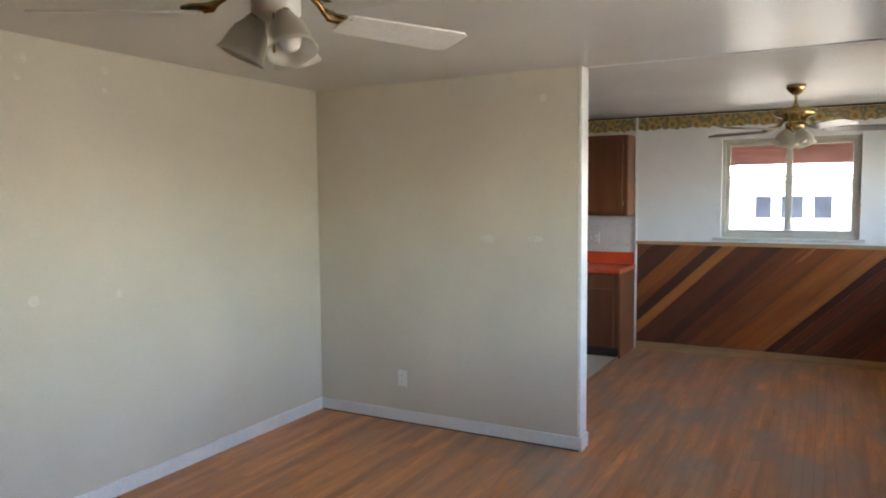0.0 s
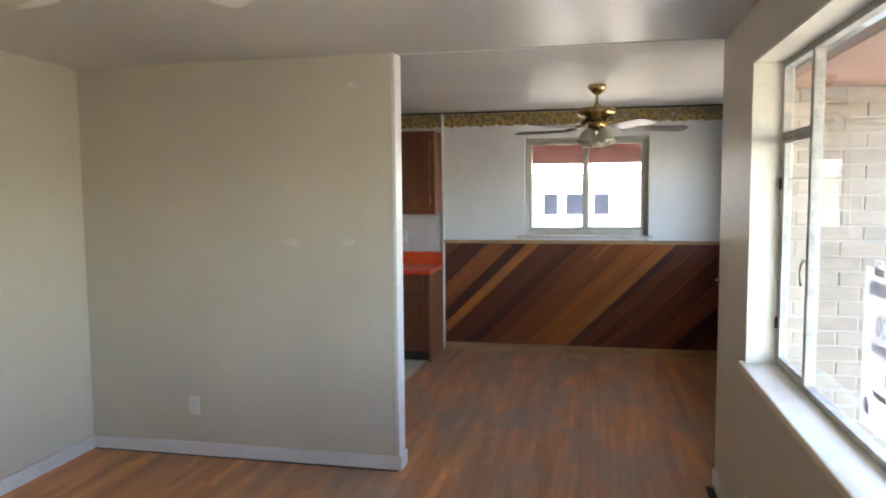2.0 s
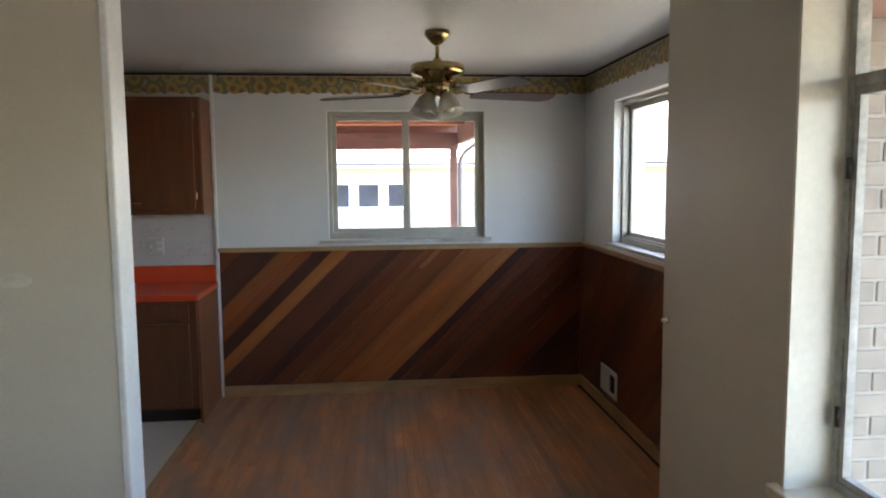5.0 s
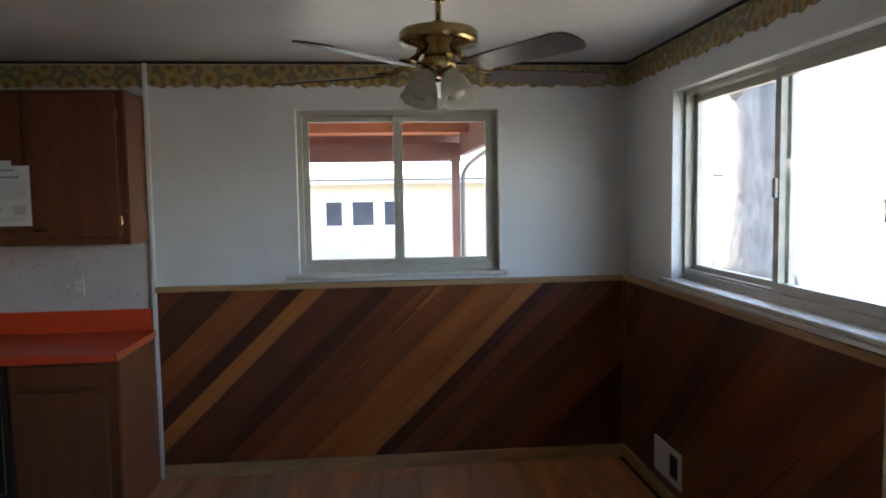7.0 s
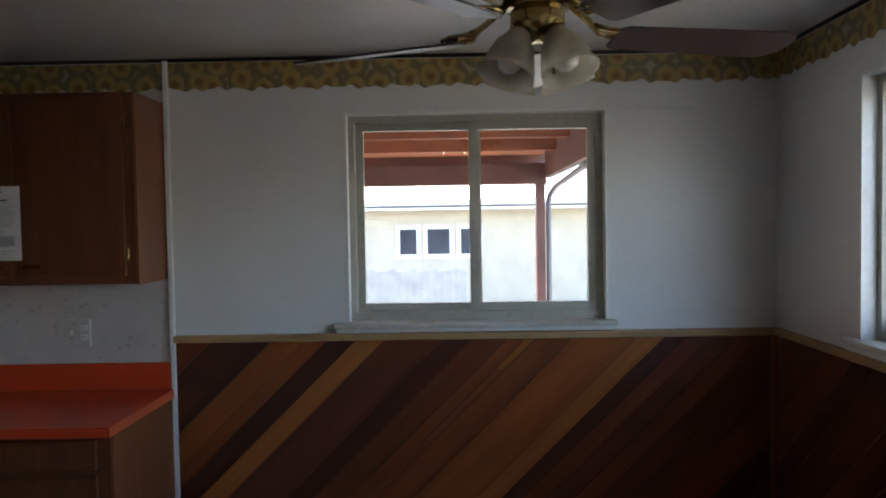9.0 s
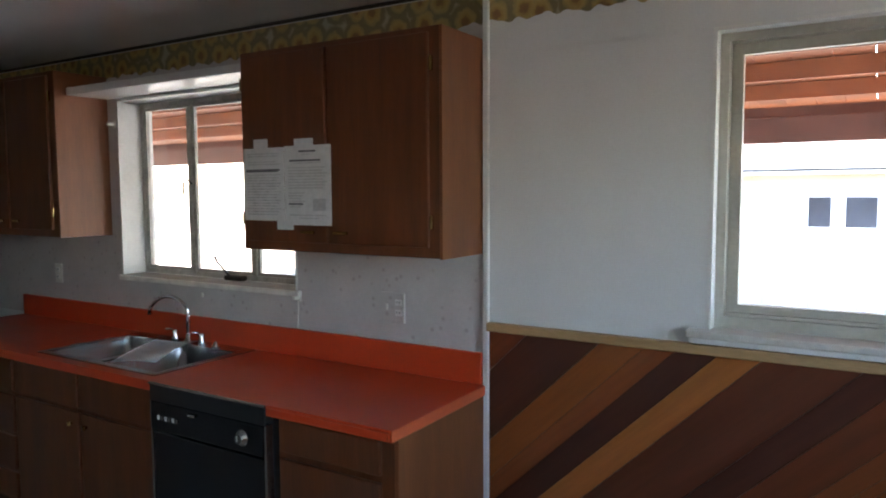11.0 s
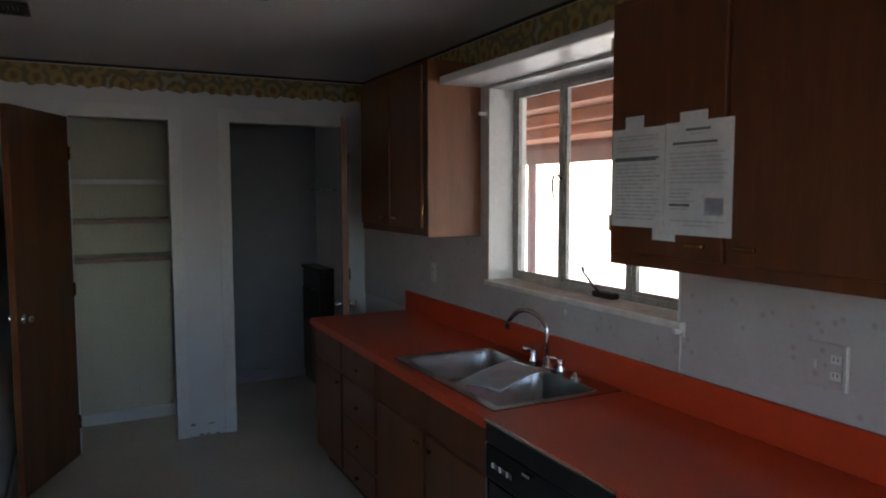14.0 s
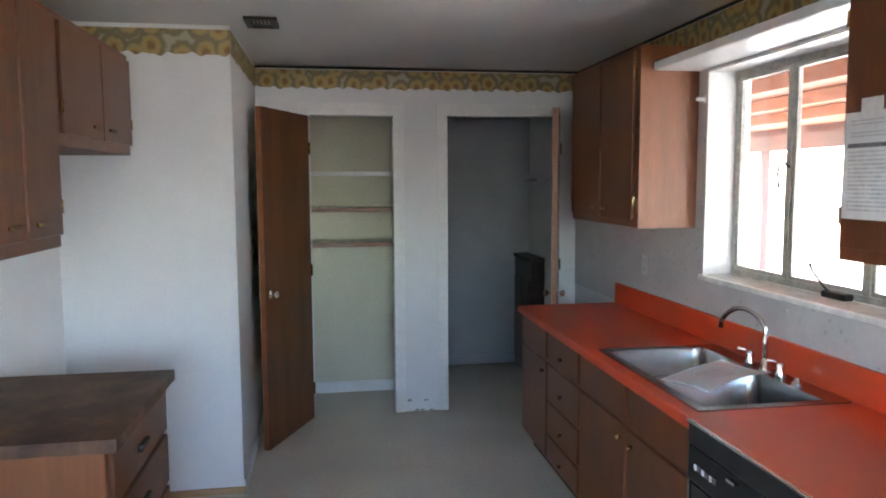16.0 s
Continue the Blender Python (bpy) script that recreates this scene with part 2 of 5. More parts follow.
M_LEVER = mat("worn_steel_lever", (0.32, 0.30, 0.27), 0.35, 0.8, vary=0.15, scale=20, bump=0)
M_PAPER = mat("white_paper", (0.74, 0.74, 0.75), 0.8, vary=0.04, scale=12, bump=0.02)
M_INK = mat("grey_print", (0.36, 0.36, 0.38), 0.8, vary=0.25, scale=60, bump=0)
M_INK_DARK = mat("dark_print", (0.16, 0.16, 0.18), 0.8, vary=0.2, scale=60, bump=0)
M_SIGN_INK = mat("sign_print", (0.36, 0.35, 0.37), 0.8, vary=0.1, bump=0)
M_SIGN_RED = mat("sign_red_print", (0.5, 0.06, 0.06), 0.8, vary=0.1, bump=0)
M_WALLPAPER = mat("kitchen_wallpaper", (0.58, 0.55, 0.535), 0.55, vary=0.06, scale=5, grain=70, grain_vary=0.03, bump=0.03)
M_CLOSET = mat("closet_paint", (0.62, 0.60, 0.46), 0.55, vary=0.06, scale=2, bump=0.04)
# Far darker than the other walls: the passage's shade is in the colour.
M_BACKROOM_SHADED = mat("shaded_back_room_grey", (0.26, 0.27, 0.28), 0.5, vary=0.12, scale=2, bump=0.05)
M_DARK_WOOD = mat("dark_door_wood", (0.155, 0.057, 0.022), 0.35, vary=0.25, scale=2, grain=12, grain_vary=0.12, bump=0.04, stretch=(7, 7, 0.6))
M_SEAM = mat("dark_gap", (0.02, 0.015, 0.012), 0.8)
M_REDWOOD = mat("red_painted_timber", (0.125, 0.055, 0.042), 0.6, vary=0.25, scale=3, grain=30, grain_vary=0.12, bump=0.08)
# Brighter than the beam timber: orange bounce light under the cover is in the colour.
M_PURLIN = mat("orange_lit_timber", (0.24, 0.072, 0.026), 0.6, vary=0.25, scale=3, grain=30, grain_vary=0.12, bump=0.08, spread=0.12)
# Soffit red made paler: glare on the window glass put into its colour.
M_SOFFIT = mat("glare_paled_red_soffit", (0.30, 0.165, 0.125), 0.6, vary=0.15, scale=2, grain=40, bump=0.05)
M_INK_FAINT = mat("faint_print", (0.54, 0.54, 0.56), 0.8, vary=0.15, scale=60, bump=0)
M_BRICK = mat("buff_brick", (0.27, 0.230, 0.188), 0.8, vary=0.14, scale=12, grain=90, grain_vary=0.12, bump=0.3, spread=0.08)
M_MORTAR = mat("mortar", (0.36, 0.325, 0.28), 0.9, vary=0.12, bump=0.2)
M_CONCRETE = mat("concrete", (0.21, 0.205, 0.19), 0.85, vary=0.12, scale=2, grain=50, bump=0.2)
M_GROUND = mat("dry_winter_lawn", (0.175, 0.162, 0.125), 0.95, vary=0.3, scale=0.6, grain=20, grain_vary=0.25, bump=0.4)
M_ROAD = mat("asphalt", (0.09, 0.09, 0.09), 0.9, vary=0.15, scale=1, bump=0.2)
M_SIDING = mat("beige_siding", (0.50, 0.455, 0.36), 0.7, vary=0.08, scale=2, bump=0.05)
M_HOUSE_WHITE = mat("white_house_paint", (0.80, 0.80, 0.78), 0.6, vary=0.04)
M_GUTTER = mat("pale_grey_gutter", (0.16, 0.155, 0.16), 0.5, vary=0.1, scale=4)
M_ROOF = mat("pale_roof_shingle", (0.50, 0.49, 0.47), 0.9, vary=0.2, scale=5, grain=30, bump=0.3)
M_DARK_PANE = mat("far_dark_pane", (0.05, 0.055, 0.07), 0.12, vary=0.3, scale=2, bump=0)
M_BARK = mat("pale_bark", (0.125, 0.120, 0.115), 0.95, vary=0.35, scale=4, grain=18, grain_vary=0.3, bump=0.6, stretch=(1, 1, 0.35))
M_BUSH = mat("bare_red_brush", (0.085, 0.045, 0.045), 0.95, vary=0.3, scale=4)
# Green paled and greyed to carry the haze of distance.
M_PINE = mat("hazed_conifer_green", (0.16, 0.18, 0.16), 0.95, vary=0.4, scale=2)
M_SIGN = mat("backlit_sign_paper", (0.80, 0.78, 0.80), 0.8, vary=0.03, scale=10, bump=0.01)


def add_translucence(m, colour, share):
    n, ln = m.node_tree.nodes, m.node_tree.links
    tl, mx = n.new("ShaderNodeBsdfTranslucent"), n.new("ShaderNodeMixShader")
    tl.inputs[0].default_value = (*colour, 1)
    mx.inputs[0].default_value = share
    ln.new(n["Principled BSDF"].outputs[0], mx.inputs[1])
    ln.new(tl.outputs[0], mx.inputs[2])
    ln.new(mx.outputs[0], n["Material Output"].inputs[0])


add_translucence(M_SIGN, (0.74, 0.72, 0.71), 0.56)
add_translucence(M_SIGN_INK, (0.66, 0.65, 0.68), 0.9)
add_translucence(M_SIGN_RED, (0.75, 0.5, 0.5), 0.9)
add_translucence(M_INK, (0.8, 0.8, 0.8), 0.5)
add_translucence(M_FROST, (0.84, 0.82, 0.76), 0.6)


def add_specks(m, colour, scale, size):
    """Small sparse printed sprigs."""
    n, ln = m.node_tree.nodes, m.node_tree.links
    b = n["Principled BSDF"]
    old = b.inputs["Base Color"].links[0].from_socket
    geo, vo, cut, mx = n.new("ShaderNodeNewGeometry"), n.new("ShaderNodeTexVoronoi"), n.new("ShaderNodeMapRange"), n.new("ShaderNodeMix")
    vo.inputs["Scale"].default_value = scale
    ln.new(geo.outputs["Position"], vo.inputs["Vector"])
    cut.inputs["From Min"].default_value, cut.inputs["From Max"].default_value = size, size * 0.4
    cut.inputs["To Max"].default_value = 0.55
    ln.new(vo.outputs["Distance"], cut.inputs["Value"])
    mx.data_type = "RGBA"
    ln.new(cut.outputs[0], mx.inputs[0])
    ln.new(old, mx.inputs[6])
    mx.inputs[7].default_value = (*colour, 1)
    ln.new(mx.outputs[2], b.inputs["Base Color"])


add_specks(M_WALLPAPER, (0.36, 0.30, 0.29), 17.0, 0.21)
M_GLASS = glass_pane("window_glass")
M_GLASS_DUSTY = glass_pane("dusty_window_glass", haze=0.10)


def oak_floor(name):
    """Strip oak: honey-red finish, rubbed grey in streaks and patches where people walk."""
    m = mat(name, (0.60, 0.225, 0.070), 0.30, vary=0.22, scale=1.6, grain=12, grain_vary=0.15, bump=0.02, stretch=(8, 0.7, 1), spread=0.20)
    n, ln = m.node_tree.nodes, m.node_tree.links
    b = n["Principled BSDF"]
    old = b.inputs["Base Color"].links[0].from_socket

    def math_node(op, a, c, d=None, clamp=False):
        q = n.new("ShaderNodeMath")
        q.operation, q.use_clamp = op, clamp
        for k, v in enumerate((a, c, d)):
            if v is None:
                continue
            if isinstance(v, (int, float)):
                q.inputs[k].default_value = v
            else:
                ln.new(v, q.inputs[k])
        return q.outputs[0]

    def worn_noise(scale, stretch, lo, hi):
        mp, no, ra = n.new("ShaderNodeMapping"), n.new("ShaderNodeTexNoise"), n.new("ShaderNodeMapRange")
        mp.inputs["Scale"].default_value = stretch
        no.inputs["Scale"].default_value, no.inputs["Detail"].default_value, no.inputs["Roughness"].default_value = scale, 5, 0.6
        ra.inputs["From Min"].default_value, ra.inputs["From Max"].default_value = lo, hi
        ln.new(geo.outputs["Position"], mp.inputs["Vector"])
        ln.new(mp.outputs[0], no.inputs["Vector"])
        ln.new(no.outputs[0], ra.inputs["Value"])
        return ra.outputs[0]

    def area(x, y, rx, ry, gain):
        mp, gr = n.new("ShaderNodeMapping"), n.new("ShaderNodeTexGradient")
        mp.inputs["Scale"].default_value = (1 / rx, 1 / ry, 0.1)
        mp.inputs["Location"].default_value = (-x / rx, -y / ry, 0)
        gr.gradient_type = "SPHERICAL"
        ln.new(geo.outputs["Position"], mp.inputs["Vector"])
        ln.new(mp.outputs[0], gr.inputs["Vector"])
        return math_node("MULTIPLY", gr.outputs[0], gain, clamp=True)

    geo = n.new("ShaderNodeNewGeometry")
    patches = worn_noise(1.5, (1.5, 0.8, 1), 0.36, 0.62)
    streaks = worn_noise(3.0, (5.0, 0.45, 1), 0.40, 0.76)
    mottled = math_node("MAXIMUM", patches, streaks)
    walked = math_node("MAXIMUM", area(1.0, -2.2, 2.6, 3.2, 1.7), area(0.75, -5.0, 1.4, 2.6, 1.1))
    walked = math_node("ADD", walked, 0.18, clamp=True)
    amount = math_node("MULTIPLY", math_node("MULTIPLY", mottled, walked), 0.95)
    b.inputs["Specular IOR Level"].default_value = 0.35
    mx = n.new("ShaderNodeMix")
    mx.data_type = "RGBA"
    ln.new(amount, mx.inputs[0])
    ln.new(old, mx.inputs[6])
    mx.inputs[7].default_value = (0.33, 0.24, 0.172, 1)
    stain = n.new("ShaderNodeMix")
    stain.data_type = "RGBA"
    ln.new(math_node("MULTIPLY", worn_noise(2.2, (4.0, 0.35, 1), 0.52, 0.84), 0.6), stain.inputs[0])
    ln.new(mx.outputs[2], stain.inputs[6])
    stain.inputs[7].default_value = (0.13, 0.055, 0.025, 1)
    ln.new(stain.outputs[2], b.inputs["Base Color"])
    rough = n.new("ShaderNodeMapRange")
    rough.inputs["To Min"].default_value, rough.inputs["To Max"].default_value = 0.30, 0.36
    ln.new(amount, rough.inputs["Value"])
    ln.new(rough.outputs[0], b.inputs["Roughness"])
    return m


def board_wood(name, base, side=False):
    return mat(name, base, 0.33, vary=0.20, scale=1.6, grain=7, grain_vary=0.08, bump=0.015, stretch=(9, 0.8, 9) if side else (0.8, 9, 9),
               turned=(42, 0, 0) if side else (0, 42, 0), spread=0.10)


M_OAK = oak_floor("oak_strip_floor")
BOARDS = {"L": ("cedar_light", (0.37, 0.125, 0.030)), "M": ("cedar_mid", (0.230, 0.064, 0.018)), "N": ("cedar_tan", (0.29, 0.085, 0.020)),
          "R": ("cedar_red", (0.170, 0.045, 0.016)), "D": ("cedar_dark", (0.120, 0.034, 0.015)), "X": ("cedar_black", (0.080, 0.024, 0.013))}
M_BOARD = {k: board_wood(*v) for k, v in BOARDS.items()}
M_BOARD_SIDE = {k: board_wood(v[0] + "_side", v[1], True) for k, v in BOARDS.items()}


def sunflower_paper():
    """Wallpaper border: one row of yellow flowers with brown hearts among olive leaves on cream."""
    m = mat("sunflower_border", (0.3, 0.25, 0.1), 0.6, bump=0.02)
    n, ln = m.node_tree.nodes, m.node_tree.links
    b = n["Principled BSDF"]
    geo, sep, add, com = n.new("ShaderNodeNewGeometry"), n.new("ShaderNodeSeparateXYZ"), n.new("ShaderNodeMath"), n.new("ShaderNodeCombineXYZ")
    ln.new(geo.outputs["Position"], sep.inputs[0])
    ln.new(sep.outputs["X"], add.inputs[0])
    ln.new(sep.outputs["Y"], add.inputs[1])
    ln.new(add.outputs[0], com.inputs[0])
    ln.new(sep.outputs["Z"], com.inputs[1])
    fit = n.new("ShaderNodeMapping")
    fit.inputs["Scale"].default_value = (9.2, 8.2, 1)
    fit.inputs["Location"].default_value = (0.0, 0.5 - 2.352 * 8.2, 0)
    ln.new(com.outputs[0], fit.inputs["Vector"])
    wob, wmix, sc = n.new("ShaderNodeTexNoise"), n.new("ShaderNodeVectorMath"), n.new("ShaderNodeVectorMath")
    wob.inputs["Scale"].default_value, wob.inputs["Detail"].default_value = 4.5, 4
    ln.new(fit.outputs[0], wob.inputs["Vector"])
    sc.operation = "SCALE"
    sc.inputs["Scale"].default_value = 0.30
    ln.new(wob.outputs["Color"], sc.inputs[0])
    ln.new(fit.outputs[0], wmix.inputs[0])
    ln.new(sc.outputs[0], wmix.inputs[1])
    vo = n.new("ShaderNodeTexVoronoi")
    vo.voronoi_dimensions = "2D"
    vo.inputs["Scale"].default_value = 1.0
    vo.inputs["Randomness"].default_value = 0.5
    ln.new(wmix.outputs[0], vo.inputs["Vector"])
    ramp = n.new("ShaderNodeValToRGB")
    stops = ((0.0, (0.21, 0.115, 0.045)), (0.13, (0.24, 0.135, 0.05)), (0.20, (0.36, 0.24, 0.075)), (0.32, (0.43, 0.315, 0.115)), (0.41, (0.33, 0.255, 0.11)), (0.48, (0.195, 0.165, 0.08)), (0.60, (0.21, 0.175, 0.09)), (0.70, (0.40, 0.365, 0.26)))
    el = ramp.color_ramp.elements
    while len(el) < len(stops):
        el.new(0.5)
    for e, (p, c) in zip(el, stops):
        e.position, e.color = p, (*c, 1)
    ln.new(vo.outputs["Distance"], ramp.inputs[0])
    ln.new(ramp.outputs[0], b.inputs["Base Color"])
    return m


M_BORDER = sunflower_paper()

# ---- plan ----
CEIL = 2.42            # ceiling height
DX = 2.815             # dining room's window wall, inner face
LX = 2.19              # living room's window wall, inner face
JOG = -3.07            # where the dining room steps out
DIV0, DIV1 = -3.23, -3.11  # wall between living room and kitchen
PIER = 0.41            # free end of that wall
LEFT = -1.643          # living room's blind wall
FAR = -4.128           # kitchen's door wall
PX, PY = -2.92, -2.257  # corner of the closet block beside the refrigerator space
BACK = -9.2            # living room's rear wall
T = 0.22               # outer wall thickness
WIN_B = (0.818, 2.038, 1.19, 2.170)      # dining window in the rear wall: x0 x1 z0 z1
WIN_K = (-2.317, -1.0, 1.195, 2.165)    # kitchen window
WIN_R = (-2.55, -0.680, 1.195, 2.172)   # dining window in the side wall: y0 y1 z0 z1
WIN_L = (-6.32, -3.832, 0.868, 2.186)   # living room window
CLOSET = (-1.905, -1.335)               # closet opening, y
PASS = (-0.953, -0.175)                 # back passage opening, y
DOOR_H = 2.107

# ---- floors and ceilings ----
structure("subfloor", box(LEFT, DX, BACK, 0, -0.05, -0.006), M_SEAM, "dark subfloor showing in the joints between floor strips")
structure("kitchen_floor", box(FAR - 1.4, -0.05, DIV1, 0.0, -0.045, 0.0), M_VINYL, "pale worn grey vinyl kitchen floor")
structure("threshold", box(-0.062, -0.032, DIV1, -0.02, -0.01, 0.008, 0.003), M_STRIP, "narrow wooden threshold strip between vinyl and oak")
structure("ceiling_living", box(LEFT - 0.1, LX + T, BACK - T, -3.17, CEIL, CEIL + 0.1), M_CEIL_L, "glossy off-white painted living room ceiling")
structure("ceiling_dining", box(FAR - 1.5, DX + T, -3.17, T, CEIL + 0.012, CEIL + 0.1), M_CEIL_D, "matt off-white dining and kitchen ceiling")
structure("ceiling_seam", box(PIER, LX, -3.182, -3.158, CEIL - 0.006, CEIL + 0.013, 0.003), M_TRIM, "thin white joint strip between the two ceilings")

# ---- walls ----
bm = bmesh.new()
xs = (FAR - 1.5, WIN_K[0], WIN_K[1], 0.0, WIN_B[0], WIN_B[1], DX + T)
zs = (-0.05, WIN_B[2], WIN_K[2], WIN_B[3], WIN_K[3], CEIL + 0.1)
grid_solid(bm, xs, (0.0, T), zs, lambda i, j, k: (i == 1 and k in (2, 3)) or (i == 4 and k in (1, 2)))
structure("wall_rear", bm, M_WHITE, "white painted rear wall with two window openings")
bm = bmesh.new()
grid_solid(bm, (FAR, WIN_K[0], WIN_K[1], -0.004), (-0.004, 0.0), (0.9, WIN_K[2], WIN_K[3], CEIL), lambda i, j, k: i == 1 and k == 1)
structure("wallpaper_rear", bm, M_WALLPAPER, "grey speckled kitchen wallpaper over the counter")
bm = bmesh.new()
grid_solid(bm, (DX, DX + T), (JOG - 0.13, WIN_R[0], WIN_R[1], 0.0), (-0.05, WIN_R[2], WIN_R[3], CEIL + 0.1), lambda i, j, k: j == 1 and k == 1)
structure("wall_dining_side", bm, M_WHITE, "white painted dining wall with a wide window opening")
structure("wall_jog", box(LX, DX, JOG - 0.13, JOG, -0.05, CEIL + 0.1), M_CREAM, "short wall where the dining room steps out")
bm = bmesh.new()
grid_solid(bm, (LX, LX + 0.165), (BACK - T, WIN_L[0], WIN_L[1], JOG - 0.13), (-0.05, WIN_L[2], WIN_L[3], CEIL + 0.1), lambda i, j, k: j == 1 and k == 1)
structure("wall_living_window", bm, M_CREAM, "cream living room wall with a large window opening")
structure("wall_living_left", box(LEFT - 0.12, LEFT, BACK, DIV0, -0.05, CEIL + 0.1), M_CREAM, "cream painted blank living room wall with patch marks")
structure("wall_living_rear", box(LEFT - 0.12, LX, BACK - T, BACK, -0.05, CEIL + 0.1), M_CREAM, "cream living room rear wall")
structure("wall_divider", box(FAR, PIER - 0.004, DIV0, DIV1, -0.05, CEIL + 0.1), M_CREAM, "cream wall between living room and kitchen")
structure("wall_kitchen_skin", box(FAR, PIER - 0.03, DIV1, DIV1 + 0.003, 0, CEIL), M_WHITE, "white kitchen side of the dividing wall")
structure("pier_corner", box(PIER - 0.02, PIER + 0.006, DIV0 - 0.004, DIV1 + 0.004, 0.09, CEIL, 0.006), M_TRIM, "white corner trim on the free wall end")
bm = bmesh.new()
grid_solid(bm, (FAR - 0.11, FAR), (DIV1, CLOSET[0], CLOSET[1], PASS[0], PASS[1], 0.0), (-0.05, DOOR_H, CEIL + 0.1), lambda i, j, k: k == 0 and j in (1, 3))
structure("wall_doors", bm, M_WHITE, "white kitchen end wall with two door openings")
structure("wall_closet_block", box(FAR, PX, DIV1 + 0.003, PY, -0.05, CEIL + 0.05), M_WHITE, "white boxed-out wall block beside the refrigerator space")

# closet behind the first opening
structure("closet_rear_wall", box(-4.78, -4.70, -2.1, -1.15, 0, CEIL + 0.02), M_CLOSET, "pale cream closet back wall")
structure("closet_side_wall_1", box(-4.70, FAR - 0.11, -2.1, -1.98, 0, CEIL + 0.02), M_CLOSET, "pale cream closet side wall")
structure("closet_side_wall_2", box(-4.70, FAR - 0.11, -1.27, -1.15, 0, CEIL + 0.02), M_CLOSET, "pale cream closet side wall")
structure("closet_baseboard", box(-4.70, -4.685, -1.98, -1.27, 0, 0.085, 0.004), M_TRIM, "white closet baseboard")
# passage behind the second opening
structure("passage_rear_wall", box(-5.45, -5.37, -1.15, 0.0, 0, CEIL + 0.02), M_BACKROOM_SHADED, "back passage wall, its shade put into the grey")
structure("passage_side_wall", box(-5.37, -4.70, -1.15, -1.07, 0, CEIL + 0.02), M_BACKROOM_SHADED, "back passage side wall, its shade put into the grey")
structure("passage_baseboard", box(-5.37, -5.355, -1.07, -0.02, 0, 0.10, 0.004), M_BACKROOM_SHADED, "back passage baseboard in the same shade-darkened grey")


def casing(name, y0, y1, label):
    """Flat white casing round a door opening in the end wall, with the jamb lining."""
    bm = bmesh.new()
    grid_solid(bm, (FAR, FAR + 0.014), (y0 - 0.075, y0, y1, y1 + 0.075), (0.0, DOOR_H, DOOR_H + 0.085), lambda i, j, k: j == 1 and k == 0)
    return structure(name, bm, M_TRIM, label)


casing("door_casing_1", CLOSET[0], CLOSET[1], "white painted closet door casing")
casing("door_casing_2", PASS[0], PASS[1] - 0.0, "white painted passage door casing")

M_SCUFF = mat("bare_chipped_wood", (0.30, 0.25, 0.19), 0.8, vary=0.3, scale=30, bump=0.1)
rnd = random.Random(3)
for k in range(9):
    y = rnd.uniform(CLOSET[1] + 0.01, PASS[0] - 0.06)
    w, h, z = rnd.uniform(0.012, 0.05), rnd.uniform(0.006, 0.016), rnd.choice((0.004, 0.004, 0.05, 0.075))
    proud = FAR + (0.0142 if y < CLOSET[1] + 0.075 or y > PASS[0] - 0.075 - w else 0.0002)
    if y < CLOSET[1] + 0.075 < y + w:
        continue
    outline = [(y, z), (y + w * 0.4, z - 0.003), (y + w, z + 0.002), (y + w * 0.9, z + h * 0.7), (y + w * 0.5, z + h), (y + w * 0.1, z + h * 0.6)]
    tagged(part("paint_chip", moved(prism(outline, 0, 0.0006), Matrix(((0, 1, 0, proud), (1, 0, 0, 0), (0, 0, 1, 0), (0, 0, 0, 1)))), M_SCUFF), "chipped paint at the foot of the white wall", "paint chip", "paint chips", "structure")

# ---- baseboards and trims ----
def baseboard(name, x0, x1, y0, y1, h, material, label):
    return structure(name, box(x0, x1, y0, y1, 0, h, 0.004), material, label)


baseboard("baseboard_left", LEFT, LEFT + 0.014, BACK, DIV0 - 0.014, 0.088, M_TRIM, "white baseboard along the blank wall")
baseboard("baseboard_divider", LEFT, PIER + 0.004, DIV0 - 0.014, DIV0, 0.088, M_TRIM, "white baseboard along the dividing wall")
structure("floor_gap", box(LEFT + 0.015, PIER - 0.004, DIV0 - 0.0175, DIV0 - 0.0142, 0.0002, 0.007), M_SEAM, "dark gap between baseboard and oak floor")
baseboard("baseboard_pier", PIER - 0.004, PIER + 0.018, DIV0 - 0.014, DIV1 + 0.01, 0.09, M_TRIM, "white baseboard round the wall end")
baseboard("baseboard_window", LX - 0.014, LX, BACK, JOG - 0.002, 0.088, M_TRIM, "white baseboard under the living room window")
baseboard("baseboard_closet_block", PX, PX + 0.012, DIV1 + 0.003, PY + 0.012, 0.04, M_STRIP, "bare brown base strip on the closet block")
baseboard("baseboard_closet_side", FAR, PX, PY, PY + 0.012, 0.075, M_TRIM, "worn white base strip beside the closet door")
baseboard("baseboard_rear", 0.012, DX - 0.016, -0.032, -0.014, 0.083, M_STRIP, "blond wood base strip under the panelling")
baseboard("baseboard_side", DX - 0.032, DX - 0.014, JOG, -0.034, 0.083, M_STRIP, "blond wood base strip under the side panelling")
structure("chair_rail_rear", box(0.004, DX - 0.016, -0.030, -0.001, 1.108, 1.143, 0.005), M_STRIP, "blond wood cap rail on the rear panelling")
structure("chair_rail_side", box(DX - 0.030, DX - 0.001, JOG, -0.032, 1.112, 1.147, 0.005), M_STRIP, "blond wood cap rail on the side panelling")
structure("corner_strip", box(DX - 0.034, DX - 0.014, -0.034, -0.014, 0.084, 1.107, 0.004), M_BOARD["M"], "brown wooden corner strip of the panelling")
